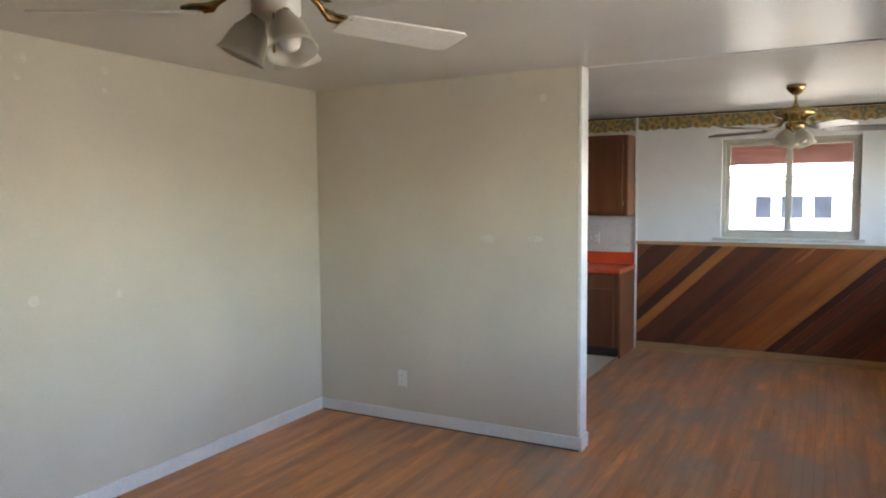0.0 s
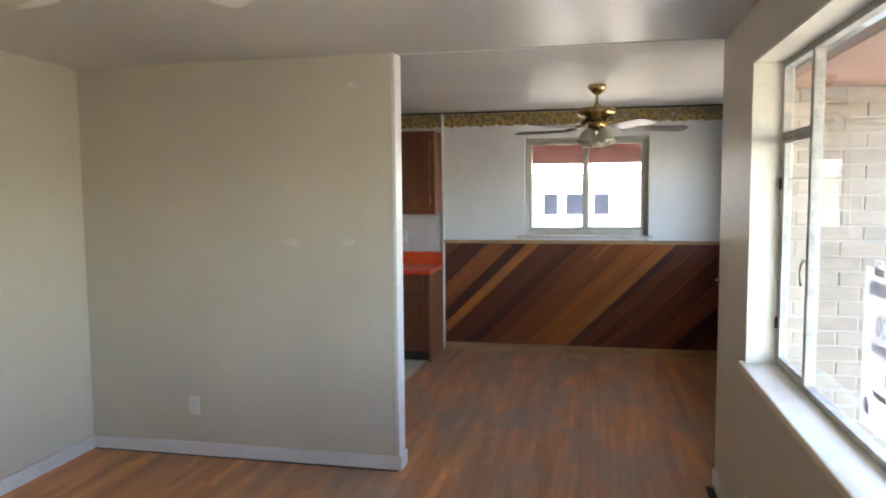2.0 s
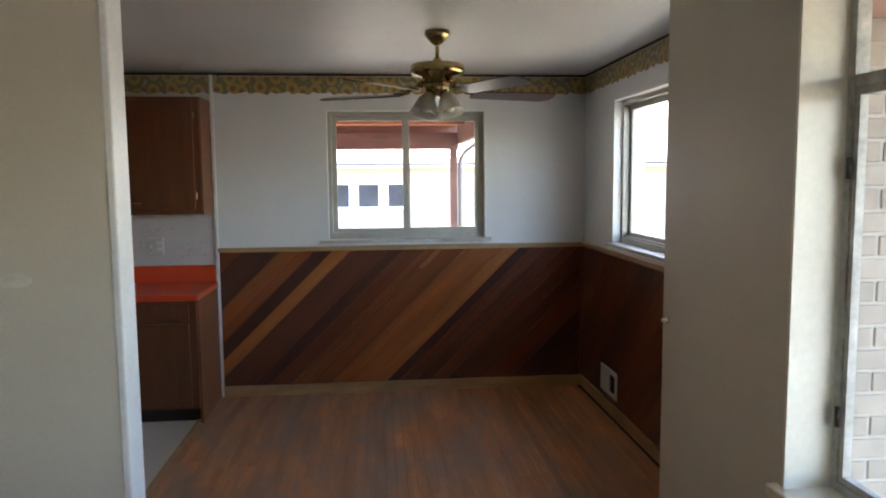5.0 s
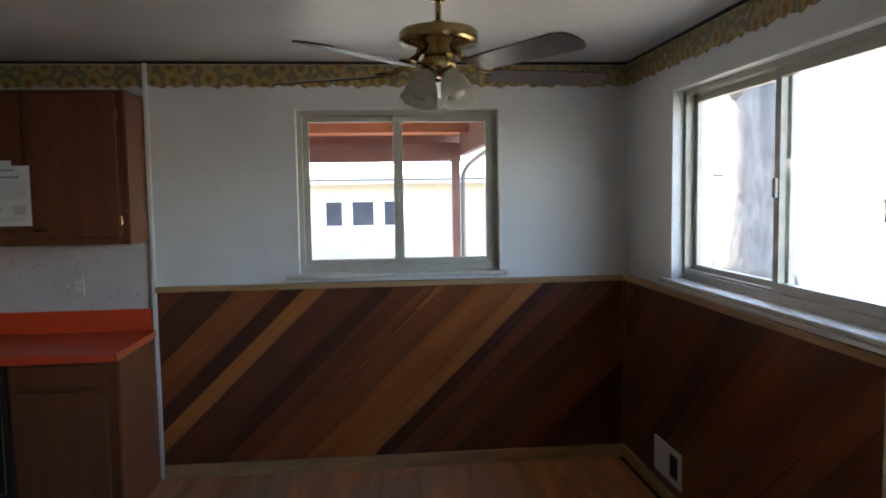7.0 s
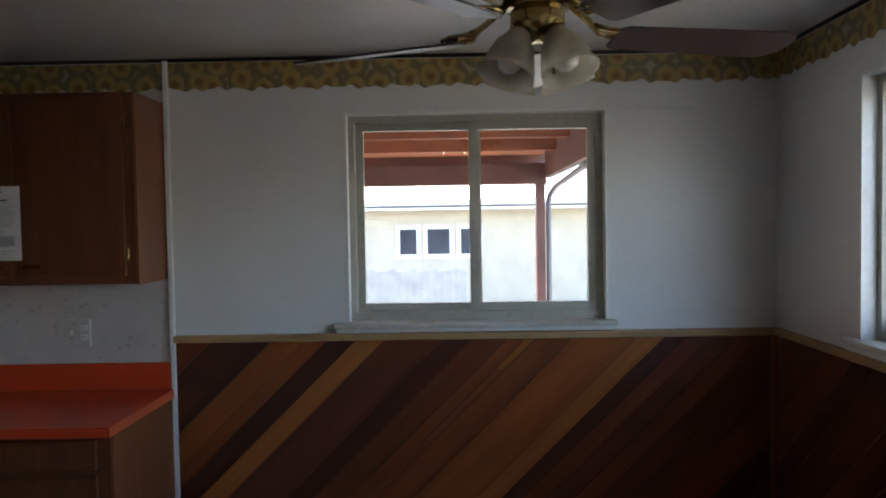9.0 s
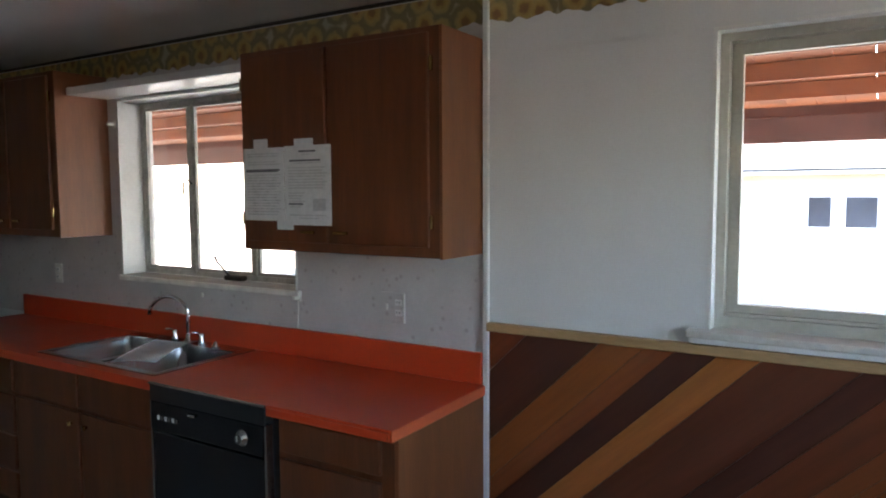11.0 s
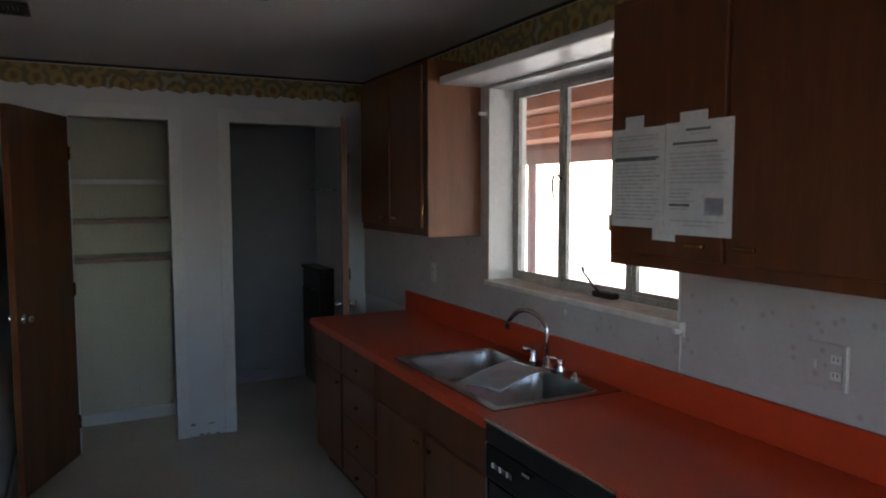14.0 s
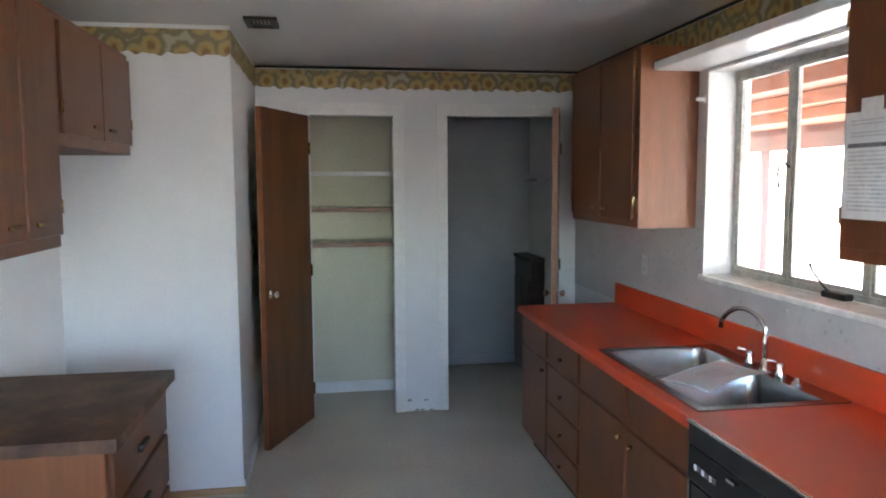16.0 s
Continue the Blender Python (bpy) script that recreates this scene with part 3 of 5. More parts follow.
structure("trim_strip", box(-0.016, 0.010, -0.022, -0.0045, 0.0, CEIL, 0.006), M_TRIM, "white painted upright strip where the kitchen wallpaper ends")


def border(name, u0, u1, place, label):
    """A strip of wallpaper with a cut, wavy lower edge; place(u, z, d) gives the point, d out from the wall."""
    bm = bmesh.new()
    n = max(2, int(abs(u1 - u0) / 0.012))
    rows = []
    for i in range(n + 1):
        u = u0 + (u1 - u0) * i / n
        low = 2.288 + 0.006 * math.sin(u * 61) + 0.004 * math.sin(u * 103 + 1) + 0.004 * math.sin(u * 23 + 2)
        rows.append([bm.verts.new(place(u, z, d)) for z, d in ((low, 0.0), (low, 0.002), (2.41, 0.002), (2.41, 0.0))])
    for a, b in zip(rows, rows[1:]):
        for k in range(3):
            bm.faces.new((a[k], a[k + 1], b[k + 1], b[k]))
    bmesh.ops.recalc_face_normals(bm, faces=bm.faces)
    return structure(name, bm, M_BORDER, label)


B = "sunflower wallpaper border under the ceiling"
border("wallpaper_border_rear", FAR, DX, lambda u, z, d: (u, -0.0045 - d, z), B)
border("wallpaper_border_side", JOG, -0.007, lambda u, z, d: (DX - 0.0015 - d, u, z), B)
border("wallpaper_border_doors", PY, -0.007, lambda u, z, d: (FAR + 0.0015 + d, u, z), B)
border("wallpaper_border_block", DIV1 + 0.005, PY + 0.002, lambda u, z, d: (PX + 0.0015 + d, u, z), B)
border("wallpaper_border_block_side", FAR + 0.005, PX + 0.002, lambda u, z, d: (u, PY + 0.0015 + d, z), B)
border("wallpaper_border_divider", PX + 0.005, PIER - 0.04, lambda u, z, d: (u, DIV1 + 0.0045 + d, z), B)
for nm, bmx in (("ceiling_line_rear", box(FAR, DX, -0.006, 0.0, CEIL - 0.005, CEIL + 0.012)), ("ceiling_line_side", box(DX - 0.006, DX, JOG, -0.006, CEIL - 0.005, CEIL + 0.012)),
                ("ceiling_line_doors", box(FAR, FAR + 0.006, PY, -0.006, CEIL - 0.005, CEIL + 0.012))):
    structure(nm, bmx, M_SEAM, "dark hairline gap above the wallpaper border")

# patch marks on the living room walls
def patch(x, z, w, h):
    bm = lathe([(0.0, 0.0005), (0.42, 0.0005), (0.5, 0.0)], 14)
    moved(bm, Matrix.Translation((x, DIV0, z)) @ Matrix.Rotation(radians(90), 4, "X") @ Matrix.Diagonal((w, h, 1, 1)))
    return tagged(part("wall_patch", bm, M_FILLER), "smear of white filler on the cream wall", "wall patch", "filler patches", "structure")


for x, z, w, h in ((-0.232, 1.345, 0.13, 0.05), (0.106, 1.35, 0.11, 0.045), (0.161, 2.244, 0.05, 0.05)):
    patch(x, z, w, h)


def patch_left(y, z, r):
    bm = lathe([(0.0, 0.0005), (0.42, 0.0005), (0.5, 0.0)], 14)
    moved(bm, Matrix.Translation((LEFT, y, z)) @ Matrix.Rotation(radians(90), 4, "Y") @ Matrix.Diagonal((r, r, 1, 1)))
    return tagged(part("wall_patch", bm, M_FILLER), "small dab of white filler on the cream wall", "wall patch", "filler patches", "structure")


for y, z, r in ((-5.46, 2.31, 0.06), (-5.48, 2.22, 0.04), (-5.007, 2.315, 0.05), (-5.014, 2.21, 0.03), (-5.457, 1.138, 0.06), (-4.978, 1.118, 0.05)):
    patch_left(y, z, r)

# ---- windows ----
def pane(bm, parent, material=None):
    ob = part("pane", bm, material or M_GLASS, parent)
    ob.visible_shadow = False
    return ob


def slider_window(name, x0, x1, z0, z1, label, m=None, mid=None, out=0.060):
    """Aluminium slider: outer frame, fixed and sliding sash; drawn for a wall along x whose room side is at y = 0."""
    w = thing(name, (0, 0, 0), label, "window")
    w["kind"] = "structure"
    mid = mid or (x0 + x1) / 2
    turn = m or Matrix()
    put = lambda bmx: moved(bmx, turn)
    part("window_frame", put(ring_frame(x0 + 0.002, x1 - 0.002, z0 + 0.002, z1 - 0.002, 0.055, 0.135, 0.038)), M_ALU, w)
    part("sash", put(ring_frame(x0 + 0.041, mid + 0.028, z0 + 0.041, z1 - 0.041, 0.100, 0.126, 0.036)), M_ALU, w, "fixed aluminium sash")
    part("sash", put(ring_frame(mid - 0.030, x1 - 0.041, z0 + 0.041, z1 - 0.041, 0.066, 0.094, 0.040)), M_ALU, w, "sliding aluminium sash")
    part("track", put(box(x0 + 0.045, mid - 0.032, 0.066, 0.094, z0 + 0.0405, z0 + 0.052, 0.003)), M_ALU, w, "open sliding track")
    pane(put(box(x0 + 0.075, mid - 0.006, 0.111, 0.115, z0 + 0.075, z1 - 0.075)), w)
    pane(put(box(mid + 0.008, x1 - 0.080, 0.078, 0.082, z0 + 0.080, z1 - 0.080)), w)
    part("latch", put(box(mid - 0.020, mid + 0.004, 0.050, 0.066, z0 + 0.42, z0 + 0.50, 0.004)), M_ALU, w)
    # jamb lining and stool
    bmj = bmesh.new()
    grid_solid(bmj, (x0 - 0.0, x0 + 0.012, x1 - 0.012, x1), (-0.004, 0.054), (z0, z1 - 0.012, z1), lambda i, j, k: i == 1 and k == 0)
    part("jamb", put(bmj), M_TRIM, w, "white painted jamb lining")
    sill = part("window_sill", put(box(x0 - 0.058, x1 + 0.034, -out, 0.054, z0 - 0.022, z0 + 0.002, 0.006)), M_STOOL, w, "grey-tan stone sill board")
    part("apron", put(box(x0 - 0.05, x1 + 0.04, -0.034, -0.005, z0 - 0.044, z0 - 0.023, 0.004)), M_TRIM, w, "thin moulding under the sill")
    return w


slider_window("window_1", *WIN_B, "two-pane aluminium sliding window over the panelling")
side = Matrix.Translation((DX, 0, 0)) @ Matrix.Rotation(radians(-90), 4, "Z")   # x -> -y, y -> +x
slider_window("window_2", -WIN_R[1], -WIN_R[0], WIN_R[2], WIN_R[3], "wide aluminium sliding window in the dining side wall", side, 1.545, 0.040)

# kitchen casement window
kw = thing("window_3", (0, 0, 0), "three-light steel casement window over the sink", "window")
kw["kind"] = "structure"
x0, x1, z0, z1 = WIN_K
part("window_frame", ring_frame(x0 + 0.012, x1 - 0.012, z0 + 0.004, z1 - 0.012, 0.135, 0.170, 0.026), M_STEEL_WIN, kw)
for x in (-1.888, -1.418):
    part("mullion", box(x - 0.014, x + 0.014, 0.132, 0.168, z0 + 0.031, z1 - 0.039, 0.003), M_STEEL_WIN, kw)
for a, b in ((x0 + 0.038, -1.903), (-1.873, -1.433), (-1.403, x1 - 0.038)):
    part("sash", ring_frame(a, b, z0 + 0.031, z1 - 0.039, 0.140, 0.160, 0.016, 0.002), M_STEEL_WIN, kw)
    pane(box(a + 0.015, b - 0.015, 0.149, 0.152, z0 + 0.046, z1 - 0.054), kw, M_GLASS_DUSTY)
bmj = bmesh.new()
grid_solid(bmj, (x0, x0 + 0.011, x1 - 0.011, x1), (-0.006, 0.20), (z0, z1 - 0.011, z1), lambda i, j, k: i == 1 and k == 0)
part("jamb", bmj, M_TRIM, kw, "white plaster window reveal")
part("window_sill", box(x0 - 0.002, x1 + 0.025, -0.030, 0.134, z0 - 0.026, z0 + 0.003, 0.006), M_SILL, kw, "pale marble window sill")
lever = part("lever", tube([(-1.880, 0.130, 1.700), (-1.884, 0.105, 1.722), (-1.893, 0.092, 1.71), (-1.898, 0.088, 1.67), (-1.893, 0.094, 1.612)], [0.006, 0.006, 0.006, 0.006, 0.004]), M_DARK_METAL, kw, "dark curved window lever")
crank = part("crank", box(-1.60, -1.47, 0.085, 0.130, z0 + 0.003, z0 + 0.030, 0.008), M_DARK_METAL, kw, "dark window crank housing")
part("crank_arm", tube([(-1.56, 0.09, z0 + 0.028), (-1.575, 0.07, z0 + 0.06), (-1.62, 0.06, z0 + 0.105), (-1.625, 0.055, z0 + 0.13)], [0.006, 0.005, 0.005, 0.008]), M_DARK_METAL, kw, "thin dark crank arm")
for x, z in ((x0 - 0.02, 2.03), (x1 + 0.012, 1.165)):
    br = thing("curtain_bracket", (x, -0.03, z), "small white curtain rod bracket beside the kitchen window", "bracket", "curtain brackets")
    part("plate", box(x - 0.012, x + 0.012, -0.012, -0.004, z - 0.02, z + 0.02, 0.003), M_PLASTIC, br)
    part("hook", box(x - 0.009, x + 0.009, -0.048, -0.012, z - 0.008, z + 0.010, 0.004), M_PLASTIC, br)
    if z < 1.5:
        part("cord", tube([(x, -0.014, z - 0.019), (x - 0.002, -0.011, z - 0.06), (x - 0.008, -0.0095, z - 0.10), (x - 0.009, -0.0095, z - 0.143)], 0.0032, 8), M_PLASTIC, br, "thin white hanging cord")

peg = thing("wall_peg", (-1.651, -0.006, 1.128), "small white peg in the wallpaper under the sill", "peg")
part("pin", box(-1.657, -1.645, -0.016, -0.0045, 1.118, 1.140, 0.003), M_PLASTIC, peg)

# living room window: casement lights at both ends, one large fixed light
lw = thing("window_4", (0, 0, 0), "large steel living room window with casement ends", "window")
lw["kind"] = "structure"
lside = Matrix.Translation((LX, 0, 0)) @ Matrix.Rotation(radians(-90), 4, "Z")
put = lambda bmx: moved(bmx, lside)
a0, a1, z0, z1 = -WIN_L[1], -WIN_L[0], WIN_L[2], WIN_L[3]
F0, F1 = 0.115, 0.150
part("window_frame", put(ring_frame(a0 + 0.012, a1 - 0.012, z0 + 0.004, z1 - 0.012, F0, F1, 0.024)), M_STEEL_WIN, lw)
ML, MR = a0 + 0.456, a1 - 0.456
for u in (ML, MR):
    part("mullion", put(box(u - 0.016, u + 0.016, F0 - 0.004, F1, z0 + 0.029, z1 - 0.037, 0.003)), M_STEEL_WIN, lw)
for u0, u1 in ((a0 + 0.037, ML - 0.017), (MR + 0.017, a1 - 0.037)):
    part("transom", put(box(u0, u1, F0, F1 - 0.004, 1.846, 1.876, 0.003)), M_STEEL_WIN, lw)
    part("sash", put(ring_frame(u0, u1, z0 + 0.029, 1.845, F0 + 0.004, F1 - 0.010, 0.016, 0.002)), M_STEEL_WIN, lw, "hinged casement sash")
    pane(put(box(u0 + 0.015, u1 - 0.015, F0 + 0.014, F0 + 0.017, z0 + 0.044, 1.830)), lw)
    pane(put(box(u0 + 0.002, u1 - 0.002, F0 + 0.014, F0 + 0.017, 1.877, z1 - 0.038)), lw)
pane(put(box(ML + 0.017, MR - 0.017, F0 + 0.016, F0 + 0.020, z0 + 0.029, z1 - 0.037)), lw, M_GLASS_DUSTY)
part("lever", put(tube([(ML - 0.008, F0 - 0.003, 1.362), (ML - 0.014, F0 - 0.012, 1.372), (ML - 0.022, F0 - 0.018, 1.35), (ML - 0.026, F0 - 0.020, 1.315), (ML - 0.020, F0 - 0.016, 1.268)], [0.005, 0.005, 0.005, 0.005, 0.003])), M_LEVER, lw, "worn steel casement lever")
for z in (1.06, 1.66):
    part("hinge", put(tube([(a0 + 0.038, F0 - 0.006, z - 0.025), (a0 + 0.038, F0 - 0.006, z + 0.025)], 0.006)), M_DARK_METAL, lw)
bmj = bmesh.new()
grid_solid(bmj, (a0, a0 + 0.011, a1 - 0.011, a1), (-0.004, F0 - 0.001), (z0, z1 - 0.011, z1), lambda i, j, k: i == 1 and k == 0)
part("jamb", put(bmj), M_REVEAL, lw, "cream painted window reveal")
part("window_sill", put(box(a0 - 0.035, a1 + 0.03, -0.028, F0 - 0.001, z0 - 0.030, z0 + 0.002, 0.006)), M_REVEAL, lw, "cream painted window sill")

# ---- ceiling fans ----
def ceiling_fan(x, y, spec, label):
    """Five-blade fan on a short rod with a cluster of bell shades."""
    f = thing("ceiling_fan", (x, y, CEIL), label, "ceiling fan")
    at = (x, y, 0)
    metal, bz = spec["metal"], spec["blade_z"]
    part("canopy", lathe([(0, CEIL + 0.01), (0.066, CEIL + 0.01), (0.068, CEIL - 0.012), (0.055, CEIL - 0.030), (0.030, CEIL - 0.058), (0.014, CEIL - 0.066), (0, CEIL - 0.066)], 28, at), spec["canopy"], f)
    top = spec["motor_top"]
    part("rod", lathe([(0.011, CEIL - 0.06), (0.011, top + 0.03), (0.022, top + 0.025), (0.024, top - 0.002), (0, top - 0.002)], 16, at), metal, f)
    r, deep = spec["motor_r"], spec["deep"]
    part("motor", lathe([(0, top), (r * 0.55, top), (r * 0.93, top - 0.008), (r, top - 0.018), (r, top - 0.050), (r * 0.95, top - 0.062), (r * 0.6, top - 0.076), (r * 0.55, top - deep), (0, top - deep)], 40, at), spec["motor"], f)
    hub = top - deep
    part("switch_housing", lathe([(0, hub), (0.060, hub), (0.066, hub - 0.012), (0.066, hub - 0.052), (0.050, hub - 0.068), (0.024, hub - 0.078), (0, hub - 0.080)], 28, at), spec["housing"], f)
    for k in range(5):
        a = radians(spec["angle"] + 72 * k)
        turn = Matrix.Translation((x, y, bz)) @ Matrix.Rotation(a, 4, "Z")
        rise = top - 0.09 - bz
        iron = tube([(0.085, 0, rise), (0.13, 0, rise * 0.55), (0.165, 0.012, 0.012), (0.20, 0.018, 0.010), (0.235, 0.0, 0.010)], [0.008, 0.009, 0.008, 0.009, 0.006], 8)
        for sgn in (1, -1):
            own = tube([(0.15, 0, 0.03), (0.175, 0.028 * sgn, 0.012), (0.215, 0.034 * sgn, 0.009), (0.245, 0.012 * sgn, 0.009)], 0.006, 8)
            me = bpy.data.meshes.new("scroll")
            own.to_mesh(me)
            own.free()
            iron.from_mesh(me)
            bpy.data.meshes.remove(me)
        ir = part("blade_iron", moved(iron, turn), metal, f)
        L, w0, w1 = spec["length"], 0.056, 0.070
        out = [(0.20, -w0 * 0.8), (0.215, -w0), (L - 0.05, -w1), (L - 0.012, -w1 + 0.014), (L, -w1 + 0.05), (L - 0.005, w1 - 0.04), (L - 0.03, w1 - 0.008), (L - 0.06, w1), (0.215, w0), (0.20, w0 * 0.8)]
        if spec["square"]:
            out = [(0.20, -w0 * 0.8), (0.215, -w0), (L - 0.02, -w1), (L, -w1 + 0.015), (L, w1 - 0.015), (L - 0.02, w1), (0.215, w0), (0.20, w0 * 0.8)]
        bl = bmesh.new()
        lo = [bl.verts.new((px, py, -0.003)) for px, py in out]
        hi = [bl.verts.new((px, py, 0.003)) for px, py in out]
        bl.faces.new(lo[::-1])
        bl.faces.new(hi)
        for i in range(len(out)):
            j = (i + 1) % len(out)
            bl.faces.new((lo[i], lo[j], hi[j], hi[i]))
        moved(bl, turn @ Matrix.Rotation(radians(spec["pitch"]), 4, "X"))
        part("blade", bl, spec["blade"], f)
    n = spec["lamps"]
    for k in range(n):
        a = radians(spec["lamp_angle"] + 360 / n * k)
        turn = Matrix.Translation((x, y, hub - 0.050)) @ Matrix.Rotation(a, 4, "Z") @ Matrix.Translation((spec.get("reach", 0.052), 0, 0)) @ Matrix.Rotation(radians(-spec["tilt"]), 4, "Y") @ Matrix.Scale(spec.get("size", 1.0), 4)
        arm = part("lamp_arm", moved(lathe([(0.0, 0.01), (0.018, 0.008), (0.022, -0.010), (0.026, -0.028), (0, -0.028)], 16), turn), metal, f)
        shade = part("shade", moved(lathe([(0.026, -0.018), (0.030, -0.030), (0.046, -0.052), (0.056, -0.085), (0.060, -0.112), (0.070, -0.132), (0.067, -0.132), (0.057, -0.112), (0.053, -0.085), (0.043, -0.054), (0.026, -0.032)], 28), turn), M_FROST, f, "ribbed frosted glass bell shade")
        part("bulb", moved(lathe([(0, -0.028), (0.013, -0.032), (0.016, -0.055), (0.028, -0.080), (0.030, -0.100), (0.022, -0.118), (0, -0.126)], 18), turn), M_BULB, shade, "white glass bulb")
    part("pull_chain", tube([(x + 0.03, y - 0.045, hub - 0.05), (x + 0.031, y - 0.047, hub - 0.11), (x + 0.031, y - 0.047, hub - 0.165)], [0.0018, 0.0018, 0.004], 6), metal, f)
    return f


ceiling_fan(1.53, -1.58, dict(metal=M_BRASS, canopy=M_BRASS, motor=M_BRASS, housing=M_BRASS, blade=M_BLADE_D, motor_top=2.262, deep=0.102, motor_r=0.145, blade_z=2.100, angle=13.5, length=0.69, pitch=-12,
                              square=False, lamps=4, lamp_angle=38, tilt=24), "brass ceiling fan with dark blades and frosted bell shades")
ceiling_fan(0.44, -6.03, dict(metal=M_BRASS_OLD, canopy=M_BLADE_W, motor=M_BLADE_W, housing=M_BLADE_W, blade=M_BLADE_W, motor_top=2.298, deep=0.118, motor_r=0.145, blade_z=2.132, angle=67.5, length=0.63, pitch=-12,
                              square=True, lamps=3, lamp_angle=215, tilt=24, reach=0.044, size=0.98), "white ceiling fan with antique brass blade irons and bell shades")

# ---- kitchen cabinets ----
def door_front(parent, x0, x1, z0, z1, y, knob=None, name="door", label=""):
    """A slab front standing proud of a face at y, facing -y."""
    d = part(name, box(x0, x1, y - 0.019, y - 0.001, z0, z1, 0.005), M_CAB, parent, label)
    if knob:
        kx, kz = knob
        part("knob", moved(lathe([(0, 0.022), (0.010, 0.020), (0.013, 0.014), (0.008, 0.008), (0.006, 0.0), (0, 0)], 14), Matrix.Translation((kx, y - 0.019, kz)) @ Matrix.Rotation(radians(90), 4, "X")), M_BRASS_OLD, d, "small dark brass knob")
    return d


def cup_pull(parent, x, z, y, sign=-1):
    bm = lathe([(0, 0), (0.022, 0), (0.022, 0.003), (0.016, 0.004), (0.012, 0.016), (0, 0.018)], 14)
    return part("knob", moved(bm, Matrix.Translation((x, y, z)) @ Matrix.Rotation(radians(90 if sign < 0 else -90), 4, "X")), M_BRASS_OLD, parent, "small dark brass knob")


FY = -0.60     # front of the base cabinets
TOP = 0.89     # counter height


def base_unit(x0, x1, label, fronts, top=TOP - 0.042):
    c = thing("base_cabinet", ((x0 + x1) / 2, FY / 2, 0), label, "base cabinet", "base cabinets under the orange counter")
    part("body", box(x0 + 0.001, x1 - 0.001, FY, -0.006, 0.10, top), M_CAB, c)
    if top < TOP - 0.05:
        part("face_rail", box(x0 + 0.001, x1 - 0.001, FY, FY + 0.022, top + 0.0005, TOP - 0.042), M_CAB, c)
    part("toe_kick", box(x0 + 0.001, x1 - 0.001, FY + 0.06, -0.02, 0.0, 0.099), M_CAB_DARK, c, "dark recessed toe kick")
    for kind, a, b, z0, z1, knob in fronts:
        door_front(c, a, b, z0, z1, FY, knob, kind)
    return c


base_unit(-3.345, -2.835, "dark brown wooden base cabinet with drawer and door", [("drawer", -3.325, -2.850, 0.675, 0.835, None), ("door", -3.325, -2.850, 0.125, 0.655, (-2.89, 0.60))])
base_unit(-2.835, -2.325, "dark brown wooden base cabinet with four drawers", [("drawer", -2.820, -2.340, z0, z1, (-2.58, (z0 + z1) / 2 - 0.02)) for z0, z1 in ((0.675, 0.835), (0.462, 0.655), (0.272, 0.444), (0.125, 0.254))])
base_unit(-2.325, -1.205, "dark brown wooden sink base cabinet with two doors", [("drawer", -2.310, -1.785, 0.675, 0.835, None), ("drawer", -1.765, -1.225, 0.675, 0.835, None),
          ("door", -2.310, -1.785, 0.125, 0.655, (-1.835, 0.60)), ("door", -1.765, -1.225, 0.125, 0.655, (-1.715, 0.60))], 0.66)
end_unit = base_unit(-0.545, -0.028, "brown wooden end base cabinet with drawer and door", [("drawer", -0.525, -0.075, 0.715, 0.835, None), ("door", -0.525, -0.075, 0.125, 0.690, None)])
part("end_panel", box(-0.026, -0.008, FY - 0.004, -0.024, 0.0, TOP - 0.042, 0.003), M_LIT_END_BARE_EDGE, end_unit, "reddish plywood end panel, lightened as if lit")

# counter, cut open for the sink
SX0, SX1, SY0, SY1 = -2.130, -1.250, -0.600, -0.040
counter = thing("countertop", (-1.68, -0.33, TOP), "glossy orange-red laminate countertop with backsplash", "countertop")
bm = bmesh.new()
grid_solid(bm, (-3.336, SX0 + 0.02, SX1 - 0.02, -0.006), (-0.652, SY0 + 0.02, SY1 - 0.02, -0.0045), (TOP - 0.040, TOP), lambda i, j, k: i == 1 and j == 1)
bmesh.ops.bevel(bm, geom=[e for e in bm.edges if all(abs(v.co.y + 0.652) < 1e-4 for v in e.verts) or all(abs(v.co.x + 3.336) < 1e-4 for v in e.verts)], offset=0.009, segments=3, affect="EDGES")
part("slab", bm, M_ORANGE, counter)
part("backsplash", box(-3.33, -0.018, -0.026, -0.0046, TOP + 0.0005, TOP + 0.128, 0.005), M_ORANGE, counter, "orange laminate backsplash")
part("end_edge", box(-0.0058, -0.002, -0.648, -0.0046, TOP - 0.038, TOP - 0.001, 0.001), mat("orange_edge_strip", (0.66, 0.13, 0.05), 0.35), counter, "lighter orange edge strip")


def rounded(x0, x1, y0, y1, r, z, n=6):
    pts = []
    for cx, cy, a0 in ((x1 - r, y1 - r, 0), (x0 + r, y1 - r, 90), (x0 + r, y0 + r, 180), (x1 - r, y0 + r, 270)):
        for i in range(n + 1):
            a = radians(a0 + 90 * i / n)
            pts.append((cx + r * math.cos(a), cy + r * math.sin(a), z))
    return pts


def skin(rings, cap=True):
    bm = bmesh.new()
    vs = [[bm.verts.new(p) for p in ring] for ring in rings]
    n = len(vs[0])
    for a, b in zip(vs, vs[1:]):
        for i in range(n):
            bm.faces.new((a[i], a[(i + 1) % n], b[(i + 1) % n], b[i]))
    if cap:
        bm.faces.new(vs[-1])
    bmesh.ops.recalc_face_normals(bm, faces=bm.faces)
    for f in bm.faces:
        f.smooth = len(f.verts) == 4
    return bm


